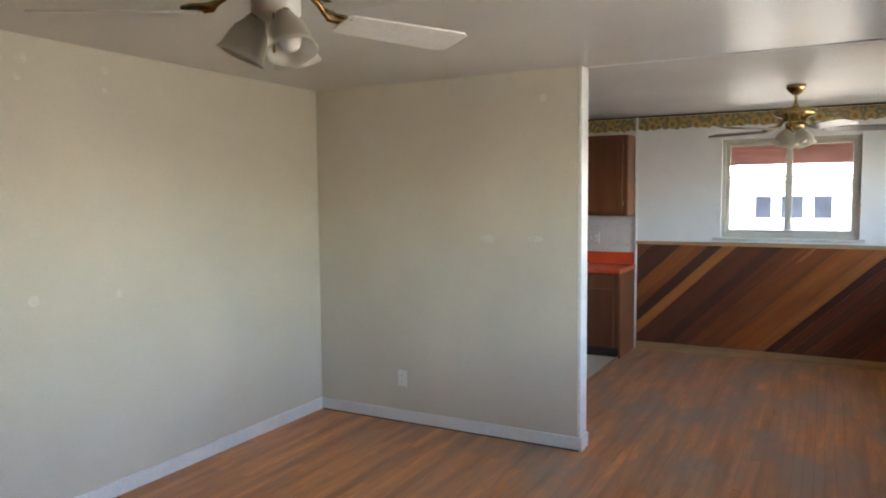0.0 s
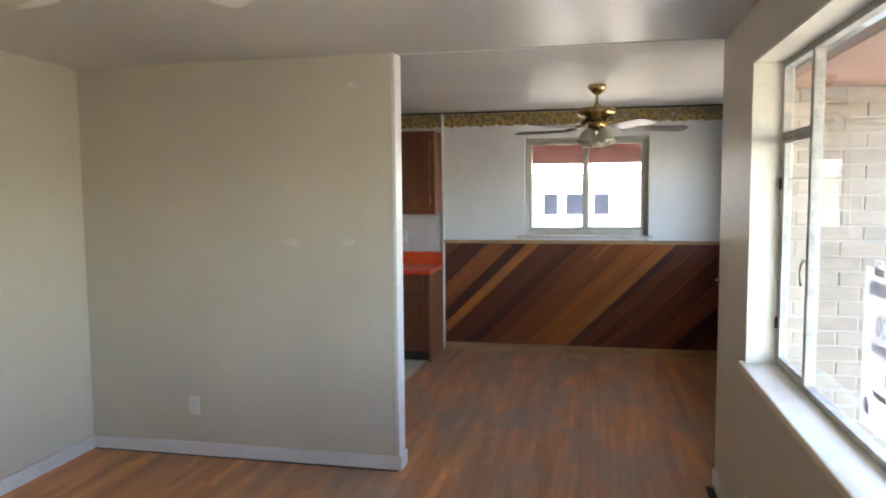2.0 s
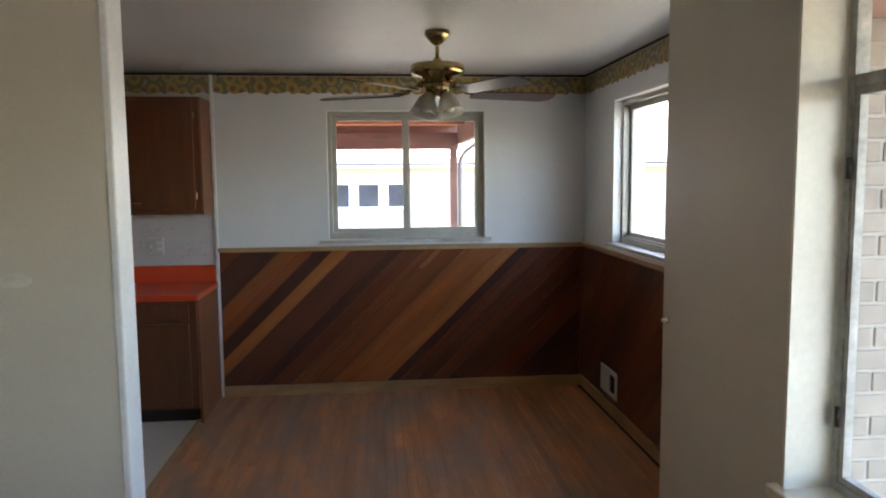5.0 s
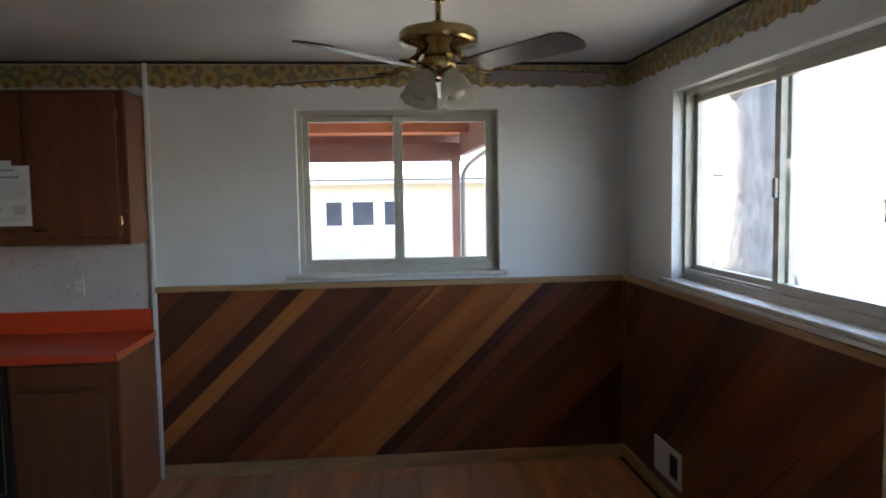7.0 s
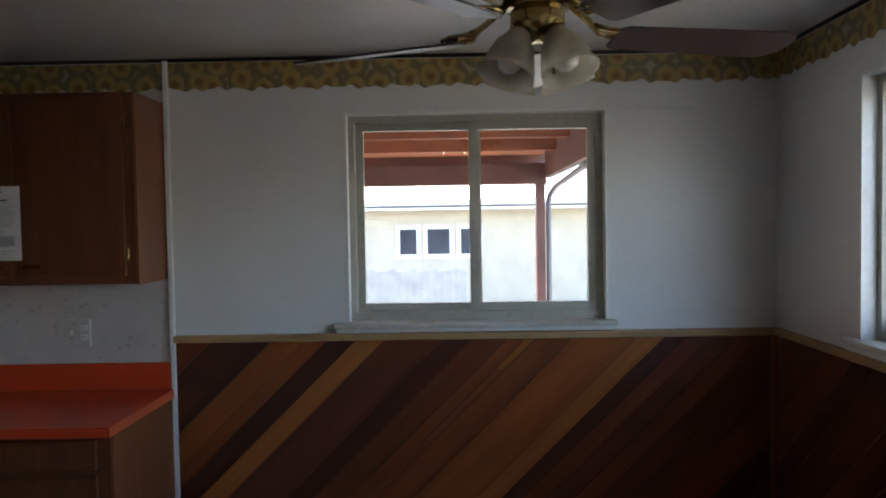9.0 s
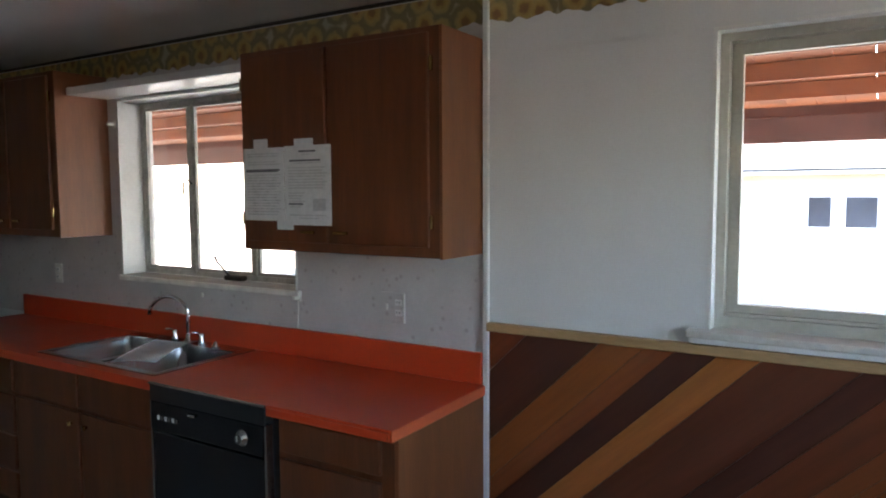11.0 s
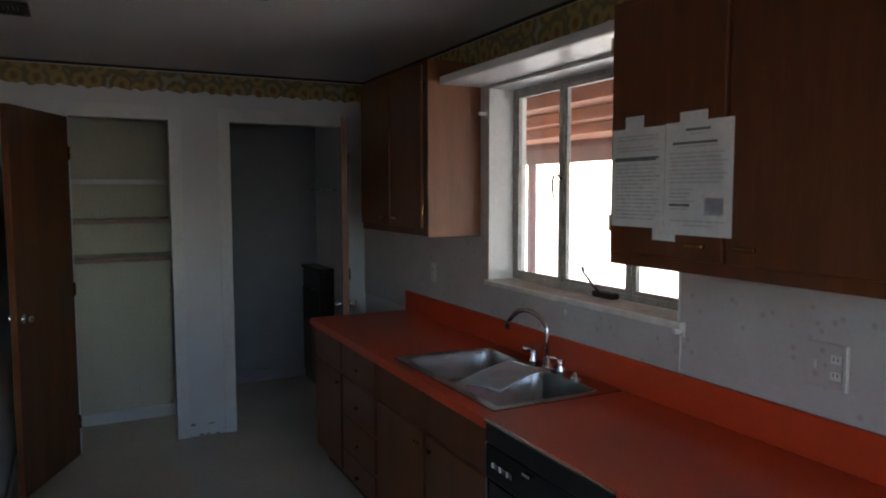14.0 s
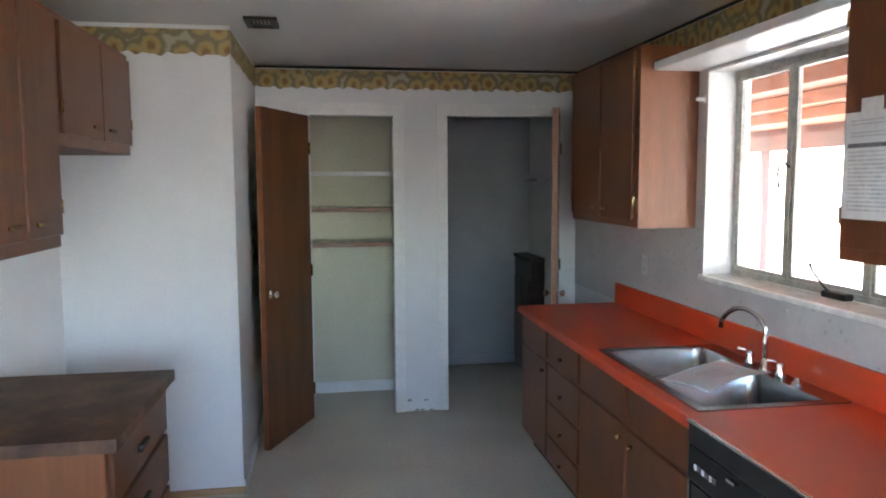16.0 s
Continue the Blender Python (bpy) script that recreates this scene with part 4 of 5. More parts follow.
sink = thing("kitchen_sink", (-1.75, -0.32, TOP), "double-bowl stainless steel sink set in the counter", "sink")
SM = (SX0 + SX1) / 2
bm = bmesh.new()
grid_solid(bm, (SX0, SX0 + 0.035, SM - 0.018, SM + 0.018, SX1 - 0.035, SX1), (SY0, SY0 + 0.035, SY1 - 0.085, SY1), (TOP + 0.001, TOP + 0.007), lambda i, j, k: i in (1, 3) and j == 1)
bmesh.ops.bevel(bm, geom=[e for e in bm.edges if e.is_manifold and e.calc_face_angle() > 0.5], offset=0.003, segments=2, affect="EDGES")
part("rim", bm, M_STEEL, sink, "flat steel rim and faucet ledge")
for a, b in ((SX0 + 0.028, SM - 0.012), (SM + 0.012, SX1 - 0.028)):
    c, d = SY0 + 0.028, SY1 - 0.078
    rings = [rounded(a, b, c, d, 0.05, TOP + 0.004), rounded(a + 0.006, b - 0.006, c + 0.006, d - 0.006, 0.05, TOP - 0.02), rounded(a + 0.014, b - 0.014, c + 0.014, d - 0.014, 0.055, TOP - 0.13),
             rounded(a + 0.045, b - 0.045, c + 0.045, d - 0.045, 0.06, TOP - 0.160), rounded((a + b) / 2 - 0.06, (a + b) / 2 + 0.06, (c + d) / 2 - 0.06, (c + d) / 2 + 0.06, 0.055, TOP - 0.166)]
    part("bowl", skin(rings), M_STEEL, sink)
    part("drain", lathe([(0, 0.002), (0.02, 0.003), (0.038, 0.004), (0.042, 0.0), (0, 0)], 24, ((a + b) / 2, (c + d) / 2, TOP - 0.166)), M_CHROME, sink, "chrome drain ring")

fx, fy = -1.662, -0.095
faucet = thing("faucet", (fx, fy, TOP + 0.007), "chrome gooseneck kitchen faucet with two handles", "faucet")
zr = TOP + 0.007
part("base", lathe([(0, zr), (0.026, zr), (0.026, zr + 0.006), (0.017, zr + 0.020), (0.015, zr + 0.045), (0, zr + 0.048)], 20, (fx, fy, 0)), M_CHROME, faucet)
spout = [(fx, fy, zr + 0.02), (fx, fy, zr + 0.17)]
for i in range(1, 10):
    a = radians(180 * i / 10)
    spout.append((fx - 0.055 + 0.055 * math.cos(a) - 0.100 * i / 10, fy - 0.06 * i / 10, zr + 0.17 + 0.062 * math.sin(a)))
spout += [(fx - 0.213, fy - 0.064, zr + 0.165), (fx - 0.214, fy - 0.065, zr + 0.135)]
part("spout", tube(spout, [0.010] * (len(spout) - 1) + [0.012], 12), M_CHROME, faucet)
for dx in (-0.10, 0.10):
    h = part("handle", lathe([(0, zr), (0.021, zr), (0.020, zr + 0.012), (0.013, zr + 0.026), (0.016, zr + 0.045), (0.012, zr + 0.056), (0, zr + 0.058)], 18, (fx + dx, fy, 0)), M_CHROME, faucet)
    part("lever", tube([(fx + dx, fy, zr + 0.05), (fx + dx - 0.01, fy - 0.02, zr + 0.062), (fx + dx - 0.02, fy - 0.045, zr + 0.066)], [0.006, 0.005, 0.006], 8), M_CHROME, h)
spray = thing("side_sprayer", (fx + 0.20, fy, zr), "low chrome sprayer cap on the sink ledge", "sink sprayer")
part("cap", lathe([(0, zr), (0.022, zr), (0.022, zr + 0.008), (0.013, zr + 0.014), (0.010, zr + 0.026), (0, zr + 0.028)], 16, (fx + 0.20, fy, 0)), M_CHROME, spray)


def sheet(x0, x1, y0, y1, bend, n=14):
    """A limp sheet of paper with some thickness; bend(u, v) is its height."""
    bm = bmesh.new()
    g = [[bm.verts.new((x0 + (x1 - x0) * i / n, y0 + (y1 - y0) * j / n, bend(i / n, j / n))) for j in range(n + 1)] for i in range(n + 1)]
    for i in range(n):
        for j in range(n):
            bm.faces.new((g[i][j], g[i + 1][j], g[i + 1][j + 1], g[i][j + 1])).smooth = True
    bmesh.ops.solidify(bm, geom=list(bm.faces), thickness=0.0012)
    return bm


loose = thing("paper_notice", (-1.6, -0.32, TOP), "printed white paper sheet lying across the sink", "paper")
turn = Matrix.Translation((-1.560, -0.362, TOP + 0.032)) @ Matrix.Rotation(radians(5), 4, "X") @ Matrix.Rotation(radians(108), 4, "Z")
part("page", moved(sheet(-0.168, 0.168, -0.118, 0.118, lambda u, v: 0.010 * math.sin(u * 3.1) + 0.006 * math.sin(v * 4 + u * 3) - 0.004), turn), M_LOOSE, loose)
for i in range(5):
    v = -0.060 + i * 0.026
    L = (0.04, 0.06, 0.055, 0.06, 0.05)[i]
    z = lambda u, w: 0.010 * math.sin(u * 3.1) + 0.006 * math.sin(w * 4 + u * 3) - 0.0022
    bm = bmesh.new()
    for s in range(6):
        ua, ub = 0.5 - L / 0.37 + 2 * L / 0.37 * s / 6, 0.5 - L / 0.37 + 2 * L / 0.37 * (s + 1) / 6
        w = (v + 0.118) / 0.236
        q = [bm.verts.new((-0.185 + 0.37 * a, v + d, z(a, w + d / 0.236))) for a, d in ((ua, -0.0022), (ub, -0.0022), (ub, 0.0022), (ua, 0.0022))]
        bm.faces.new(q)
    part("text_line", moved(bm, turn), M_INK_FAINT, loose)

# dishwasher
dw = thing("dishwasher", (-0.875, -0.31, 0), "black built-in dishwasher with steel trim", "dishwasher")
D0, D1 = -1.203, -0.547
DF = FY - 0.032   # the front stands out as far as the counter's edge
part("body", box(D0 + 0.004, D1 - 0.004, DF + 0.01, -0.01, 0.10, TOP - 0.044), M_BLACK_MATT, dw)
part("kick_plate", box(D0 + 0.01, D1 - 0.01, FY - 0.004, FY + 0.009, 0.012, 0.098, 0.003), M_BLACK_MATT, dw)
part("lower_panel", box(D0 + 0.01, D1 - 0.01, DF - 0.004, DF + 0.009, 0.102, 0.199, 0.003), M_BLACK_MATT, dw)
part("door", box(D0 + 0.016, D1 - 0.016, DF - 0.024, DF + 0.009, 0.215, 0.688, 0.004), M_BLACK, dw, "glossy black dishwasher door")
part("vent_strip", box(D0 + 0.006, D1 - 0.006, DF - 0.030, DF - 0.0215, 0.8165, 0.884, 0.002), M_BLACK_MATT, dw, "black strip over the controls")
panel = part("control_panel", box(D0 + 0.012, D1 - 0.012, DF - 0.034, DF + 0.009, 0.700, 0.815, 0.006), M_BLACK, dw)
part("latch", box(-0.955, -0.915, DF - 0.044, DF - 0.034, 0.790, 0.799, 0.002), M_CHROME, panel, "bright latch tab")
for i in range(6):
    part("button", box(-1.145 + i * 0.022, -1.131 + i * 0.022, DF - 0.038, DF - 0.034, 0.746, 0.764, 0.002), M_PLASTIC if i % 2 == 0 else M_STEEL, panel, "pale push button")
part("dial", moved(lathe([(0, 0.018), (0.018, 0.017), (0.021, 0.002), (0.031, 0.002), (0.031, 0), (0, 0)], 22), Matrix.Translation((-0.665, DF - 0.034, 0.755)) @ Matrix.Rotation(radians(90), 4, "X")), M_STEEL, panel, "round timer dial")
part("dial_cap", moved(lathe([(0, 0.005), (0.017, 0.004), (0.018, 0), (0, 0)], 18), Matrix.Translation((-0.665, DF - 0.0525, 0.755)) @ Matrix.Rotation(radians(90), 4, "X")), M_BLACK_MATT, panel, "black dial face")
part("dial_pointer", box(-0.6675, -0.6625, DF - 0.0605, DF - 0.0577, 0.748, 0.769, 0.001), M_PLASTIC, panel, "white dial mark")
for a, b in ((D0 + 0.002, D0 + 0.013), (D1 - 0.013, D1 - 0.002)):
    part("side_trim", box(a, b, DF - 0.028, DF + 0.009, 0.21, 0.815, 0.002), M_STEEL, dw, "thin steel side trim")
part("top_trim", box(D0 + 0.002, D1 - 0.002, DF - 0.036, DF - 0.0215, 0.8845, 0.8915, 0.002), M_STEEL, dw, "thin steel trim along the counter edge")
part("mid_trim", box(D0 + 0.015, D1 - 0.015, DF - 0.026, DF + 0.009, 0.2005, 0.2145, 0.002), M_STEEL, dw, "thin steel trim under the door")


# wall cabinets on the window side
def wall_unit(x0, x1, z0, z1, split, label, right_end, hinge_side):
    c = thing("wall_cabinet", ((x0 + x1) / 2, -0.155, z0), label, "wall cabinet", "wall cabinets beside the kitchen window")
    y = -0.305
    part("body", box(x0, x1 - 0.012, y, -0.006, z0, z1, 0.002), M_CAB, c)
    part("end_panel", box(x1 - 0.011, x1, y - 0.001, -0.006, z0 - 0.004, z1, 0.002), M_LIT_END_BARE_EDGE, c, "reddish plywood end panel, lightened as if lit")
    for a, b in ((x0 + 0.018, split - 0.008), (split + 0.008, x1 - 0.052)):
        d = part("door", box(a, b, y - 0.017, y - 0.001, z0 + 0.038, z1 - 0.022, 0.004), M_CAB, c)
        hx = b + 0.010 if b > split + 0.01 else a - 0.008
        for hz in (z0 + 0.13, z1 - 0.13):
            part("hinge", box(hx - 0.006, hx + 0.006, y - 0.014, y - 0.001, hz - 0.026, hz + 0.026, 0.003), M_BRASS, d, "small brass hinge")
        kx = a + 0.06 if b > split + 0.01 else b - 0.09
        part("pull", box(kx - 0.035, kx + 0.035, y - 0.028, y - 0.018, z0 + 0.075, z0 + 0.087, 0.003), M_BRASS_OLD, d, "dark bar pull")
    return c


wall_unit(-1.012, -0.020, 1.412, 2.228, -0.537, "dark brown wooden wall cabinet with taped-on notice", True, 1)
wall_unit(-3.325, -2.392, 1.420, 2.290, -2.855, "dark brown wooden wall cabinet beside the kitchen window", True, 1)
val = thing("window_valance", (-1.7, -0.14, 2.20), "white painted valance box over the kitchen window", "valance")
part("board", box(-2.390, -1.014, -0.242, -0.230, 2.170, 2.208, 0.004), M_TRIM, val)
part("underside", box(-2.390, -1.014, -0.229, -0.006, 2.170, 2.182, 0.002), M_TRIM, val)

# taped notice on the cabinet door
notice = thing("paper_notice", (-0.74, -0.325, 1.68), "two printed white pages taped to the cabinet door", "paper")
ny = -0.3235


def flat_y(x0, x1, z0, z1, y, t=0.0012):
    return box(x0, x1, y - t, y, z0, z1)


pages = ((-0.985, -0.757, 1.535, 1.832), (-0.755, -0.512, 1.520, 1.835))
for p in pages:
    part("page", flat_y(*p, ny), M_PAPER, notice)
for x0, x1, z0, z1 in ((-0.925, -0.845, 1.826, 1.868), (-0.70, -0.60, 1.828, 1.862), (-0.80, -0.71, 1.500, 1.540)):
    part("tape", flat_y(x0, x1, z0, z1, ny - 0.0014, 0.0006), M_PAPER, notice, "whitish adhesive tape")
lines = [(0, 0.10, 0.90, z) for z in (1.808, 1.798, 1.775, 1.765)] + [(0, 0.06, 0.95, 1.742), (0, 0.06, 0.95, 1.737)] + [(0, 0.08, 0.92, 1.722 - i * 0.0115) for i in range(15)]
lines += [(1, 0.32, 0.68, 1.812), (1, 0.38, 0.62, 1.800), (1, 0.12, 0.88, 1.776), (1, 0.2, 0.8, 1.766)] + [(1, 0.08, 0.93, 1.748 - i * 0.0115) for i in range(8)] + [(1, 0.08, 0.45, 1.648 - i * 0.011) for i in range(6)] + [(1, 0.1, 0.9, 1.560), (1, 0.3, 0.8, 1.548)]
for i, (pg, u0, u1, z) in enumerate(lines):
    p = pages[pg]
    w = p[1] - p[0]
    heavy = i in (4, 5, 21, 23, 37)
    part("text_line", flat_y(p[0] + u0 * w, p[0] + u1 * w - 0.012 * ((i * 7) % 3), z - (0.0035 if heavy else 0.0022), z + (0.0035 if heavy else 0.0022), ny - 0.0014, 0.0004), M_INK_DARK if heavy else M_INK_FAINT if pg == 0 and z < 1.70 else M_INK, notice)
part("stamp", flat_y(-0.605, -0.540, 1.578, 1.625, ny - 0.0014, 0.0004), M_INK, notice, "grey printed block")

# ---- opposite side of the kitchen ----
KY = DIV1 + 0.003


def front_y(parent, x0, x1, z0, z1, y, name="door"):
    return part(name, box(x0, x1, y + 0.001, y + 0.018, z0, z1, 0.004), M_CAB_FACE, parent)


M_CAB_FACE = mat("cabinet_face_wood", (0.155, 0.060, 0.026), 0.40, vary=0.2, scale=2.2, grain=14, grain_vary=0.12, bump=0.05, stretch=(7, 7, 0.7))
low = thing("base_cabinet", (-1.64, -2.76, 0), "worn brown wooden base cabinet with scarred top", "base cabinet")
part("body", box(-2.050, -1.320, KY + 0.001, -2.450, 0.10, 0.858), M_CAB_FACE, low)
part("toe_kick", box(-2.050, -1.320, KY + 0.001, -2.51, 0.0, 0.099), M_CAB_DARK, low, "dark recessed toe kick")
part("end_panel", box(-1.319, -1.303, KY + 0.001, -2.446, 0.0, 0.858, 0.003), M_LIT_END_BARE_EDGE, low, "wood end panel, lightened as if lit")
for z0, z1 in ((0.675, 0.835), (0.462, 0.655), (0.272, 0.444), (0.125, 0.254)):
    d = front_y(low, -2.035, -1.340, z0, z1, -2.450, "drawer")
    part("cup_pull", box(-1.70, -1.59, -2.432, -2.412, (z0 + z1) / 2 - 0.012, (z0 + z1) / 2 + 0.012, 0.008), M_DARK_METAL, d, "dark cup pull")
bm = box(-2.085, -1.287, KY + 0.001, -2.408, 0.860, 0.900)
bmesh.ops.subdivide_edges(bm, edges=[e for e in bm.edges if e.calc_length() > 0.3], cuts=24, use_grid_fill=True)
for v in bm.verts:
    if v.co.y > -2.42 or v.co.x > -1.295:
        wob = noise.noise(v.co * 9) * 0.006
        v.co.y += wob if v.co.y > -2.42 else 0
        v.co.z += noise.noise(v.co * 14) * 0.004
part("top", bm, M_LEFT_TOP, low, "scarred dark brown bare counter top")
part("backsplash", box(-1.56, -1.287, KY + 0.001, KY + 0.022, 0.902, 1.02, 0.004), M_CAB_FACE, low, "low wooden backsplash")


def wall_unit_left(x0, x1, z0, z1, splits, label):
    c = thing("wall_cabinet", ((x0 + x1) / 2, KY + 0.17, z0), label, "wall cabinet", "wall cabinets over the refrigerator space")
    y = -2.738
    part("body", box(x0, x1, KY + 0.001, y, z0, z1, 0.002), M_CAB_FACE, c)
    part("end_panel", box(x1 + 0.0005, x1 + 0.010, KY + 0.001, y + 0.001, z0, z1, 0.002), M_LIT_END_BARE_EDGE, c, "wood end panel, lightened as if lit")
    cuts = [x0 + 0.016] + splits + [x1 - 0.030]
    for i in range(len(cuts) - 1):
        a, b = cuts[i] + 0.005, cuts[i + 1] - 0.005
        d = front_y(c, a, b, z0 + 0.045, z1 - 0.03, y)
        kx = b - 0.10 if i % 2 == 0 else a + 0.10
        part("pull", box(kx - 0.045, kx + 0.045, y + 0.019, y + 0.030, z0 + 0.085, z0 + 0.099, 0.004), M_BRASS_OLD, d, "dark bar pull")
        part("hinge", box((a if i % 2 == 0 else b) - 0.005, (a if i % 2 == 0 else b) + 0.005, y + 0.010, y + 0.021, z0 + 0.12, z0 + 0.17, 0.003), M_BRASS_OLD, d)
    return c


wall_unit_left(-1.892, -1.215, 1.420, 2.262, [-1.57], "tall brown wooden wall cabinet with two doors")
wall_unit_left(-2.858, -1.896, 1.784, 2.262, [-2.40], "short brown wooden wall cabinet over the refrigerator space")
# ---- doors ----
def slab_door(name, hinge, tip, height, label, knob_z):
    """A flush door leaf from hinge to tip, with knobs on both faces."""
    hx, hy = hinge
    v = Vector((tip[0] - hx, tip[1] - hy, 0))
    L = v.length
    m = Matrix.Translation((hx, hy, 0)) @ Matrix.Rotation(math.atan2(v.y, v.x), 4, "Z")
    d = thing(name, (hx, hy, 0), label, "door")
    d["kind"] = "structure"
    leaf = part("leaf", moved(box(0, L, -0.018, 0.018, 0.008, height, 0.003), m), M_DARK_WOOD, d)
    part("edge", moved(box(L + 0.0003, L + 0.003, -0.017, 0.017, 0.010, height - 0.002), m), M_LIT_END_BARE_EDGE, d, "lighter bare door edge")
    for s in (1, -1):
        k = lathe([(0, 0.052), (0.015, 0.050), (0.022, 0.040), (0.020, 0.029), (0.010, 0.020), (0.009, 0.006), (0.025, 0.005), (0.027, 0), (0, 0)], 22)
        part("door_knob", moved(k, m @ Matrix.Translation((L - 0.06, 0.018 * s, knob_z)) @ Matrix.Rotation(radians(-90 * s), 4, "X")), M_CHROME, d, "round metal knob")
    for z in (0.22, 1.05, height - 0.22):
        part("hinge", moved(tube([(0.0, 0.022, z - 0.04), (0.0, 0.022, z + 0.04)], 0.007, 8), m), M_BRASS_OLD, d)
    return d


slab_door("door_1", (FAR + 0.036, CLOSET[0] - 0.022), (-3.50, -2.185), 2.098, "dark brown flush closet door standing open", 0.97)
slab_door("door_2", (FAR + 0.045, -0.160), (-3.40, -0.398), 2.100, "dark brown flush passage door standing open", 0.94)

for z in (1.724, 1.467, 1.212):
    sh = thing("closet_shelf", (-4.5, -1.62, z), "painted closet shelf with a brown front edge" if z < 1.7 else "white painted closet shelf", "shelf", "closet shelves")
    part("board", box(-4.699, -4.335, -1.979, -1.271, z - 0.018, z, 0.002), M_CLOSET, sh)
    part("edge", box(-4.334, -4.322, -1.979, -1.271, z - 0.030, z + 0.001, 0.003), M_TRIM if z > 1.7 else M_DARK_WOOD, sh)

# things in the back passage
rail = thing("towel_rail", (-5.0, -0.08, 1.62), "short bright metal rail on the passage wall", "rail")
part("bar", tube([(-5.25, -0.075, 1.66), (-4.75, -0.075, 1.66)], 0.012, 10), M_CHROME, rail)
for x in (-5.22, -4.78):
    part("bracket", tube([(x, -0.004, 1.66), (x, -0.075, 1.66)], 0.010, 8), M_CHROME, rail)
M_CHEST = mat("brown_black_wood", (0.045, 0.030, 0.024), 0.5, vary=0.3, scale=6, bump=0.03)
chest = thing("dark_cabinet", (-4.95, -0.2, 0), "dark wooden low cabinet with a dull grey upper panel", "cabinet")
part("body", box(-5.36, -4.86, -0.125, -0.006, 0.0, 0.98, 0.006), M_CHEST, chest)
part("top", box(-5.365, -4.85, -0.145, -0.006, 0.981, 1.01, 0.006), M_CHEST, chest)
part("upper_panel", box(-5.33, -4.89, -0.138, -0.126, 0.84, 0.965, 0.004), mat("dull_grey_panel", (0.085, 0.082, 0.082), 0.5, vary=0.2), chest, "dull grey upper panel")
part("door", box(-5.34, -5.115, -0.140, -0.126, 0.08, 0.82, 0.004), M_CHEST, chest)
part("door", box(-5.105, -4.88, -0.140, -0.126, 0.08, 0.82, 0.004), M_CHEST, chest)

# ---- plates, vents, ceiling light ----
def plate_y(x, z, y, w, h, face, label, cat, slots, cover=None):
    """A wall plate on a wall along x; face -1 looks towards -y."""
    o = thing("wall_plate", (x, y, z), label, cat, "wall plates")
    part("plate", box(x - w / 2, x + w / 2, min(y, y + face * 0.006), max(y, y + face * 0.006), z - h / 2, z + h / 2, 0.003), cover or M_PLASTIC, o)
    for dx, dz, sw, sh, mm in slots:
        part("insert", box(x + dx - sw / 2, x + dx + sw / 2, min(y + face * 0.0062, y + face * 0.011), max(y + face * 0.0062, y + face * 0.011), z + dz - sh / 2, z + dz + sh / 2, 0.002), mm, o)
    for dx, dz, sw, sh, mm in slots:
        if sw > 0.02:
            for s in (-0.006, 0.006):
                part("slot", box(x + dx + s - 0.0012, x + dx + s + 0.0012, min(y + face * 0.0112, y + face * 0.0116), max(y + face * 0.0112, y + face * 0.0116), z + dz - 0.003, z + dz + 0.006), M_SEAM, o)
    return o


plate_y(-0.451, 1.163, -0.0042, 0.124, 0.128, -1, "double plate papered like the wall, with white switch and outlet", "switch plate",
        [(-0.03, 0, 0.011, 0.026, M_PLASTIC), (0.03, 0.022, 0.034, 0.026, M_TRIM), (0.03, -0.022, 0.034, 0.026, M_TRIM), (0.056, 0, 0.010, 0.126, M_PLASTIC)], M_WALLPAPER)
plate_y(-2.945, 1.17, -0.0042, 0.072, 0.116, -1, "white outlet plate over the counter", "outlet", [(0, 0.022, 0.034, 0.026, M_TRIM), (0, -0.022, 0.034, 0.026, M_TRIM)])
plate_y(-0.909, 0.320, DIV0, 0.075, 0.118, -1, "white outlet plate on the cream wall", "outlet", [(0, 0.022, 0.034, 0.026, M_TRIM), (0, -0.022, 0.034, 0.026, M_TRIM)])


def floor_register(y0, y1, z0, z1, x, label):
    r = thing("wall_register", (x, (y0 + y1) / 2, (z0 + z1) / 2), label, "air vent", "wall air registers")
    bm = bmesh.new()
    ym = y0 + (y1 - y0) * 0.42
    grid_solid(bm, (x - 0.008, x), (y0, y0 + 0.035, ym, y1), (z0, z0 + 0.03, z1 - 0.03, z1), lambda i, j, k: j == 1 and k == 1)
    part("frame", bm, M_TRIM, r)
    part("opening", box(x - 0.002, x - 0.0005, y0 + 0.035, ym, z0 + 0.03, z1 - 0.03), M_SEAM, r, "dark duct opening")
    for i in range(4):
        z = z0 + 0.045 + i * (z1 - z0 - 0.09) / 3
        part("slat", box(x - 0.007, x - 0.003, y0 + 0.0355, ym - 0.0005, z - 0.0015, z + 0.0015), M_DARK_METAL, r)
    return r


floor_register(-0.865, -0.525, 0.125, 0.312, DX - 0.014, "white metal air register low on the panelling")
floor_register(-4.22, -3.90, 0.11, 0.29, LX, "white metal air register under the living room window")

vent = thing("ceiling_vent", (-2.80, -2.09, CEIL + 0.01), "small brown metal ceiling air vent", "ceiling vent")
bm = bmesh.new()
grid_solid(bm, (-2.895, -2.870, -2.715, -2.69), (-2.165, -2.140, -2.035, -2.01), (CEIL - 0.004, CEIL + 0.0115), lambda i, j, k: i == 1 and j == 1)
part("frame", bm, M_DARK_METAL, vent)
for i in range(6):
    y = -2.132 + i * 0.0178
    part("slat", moved(box(-2.869, -2.716, -0.006, 0.006, -0.001, 0.001), Matrix.Translation((0, y, CEIL + 0.004)) @ Matrix.Rotation(radians(35), 4, "X")), M_DARK_METAL, vent)

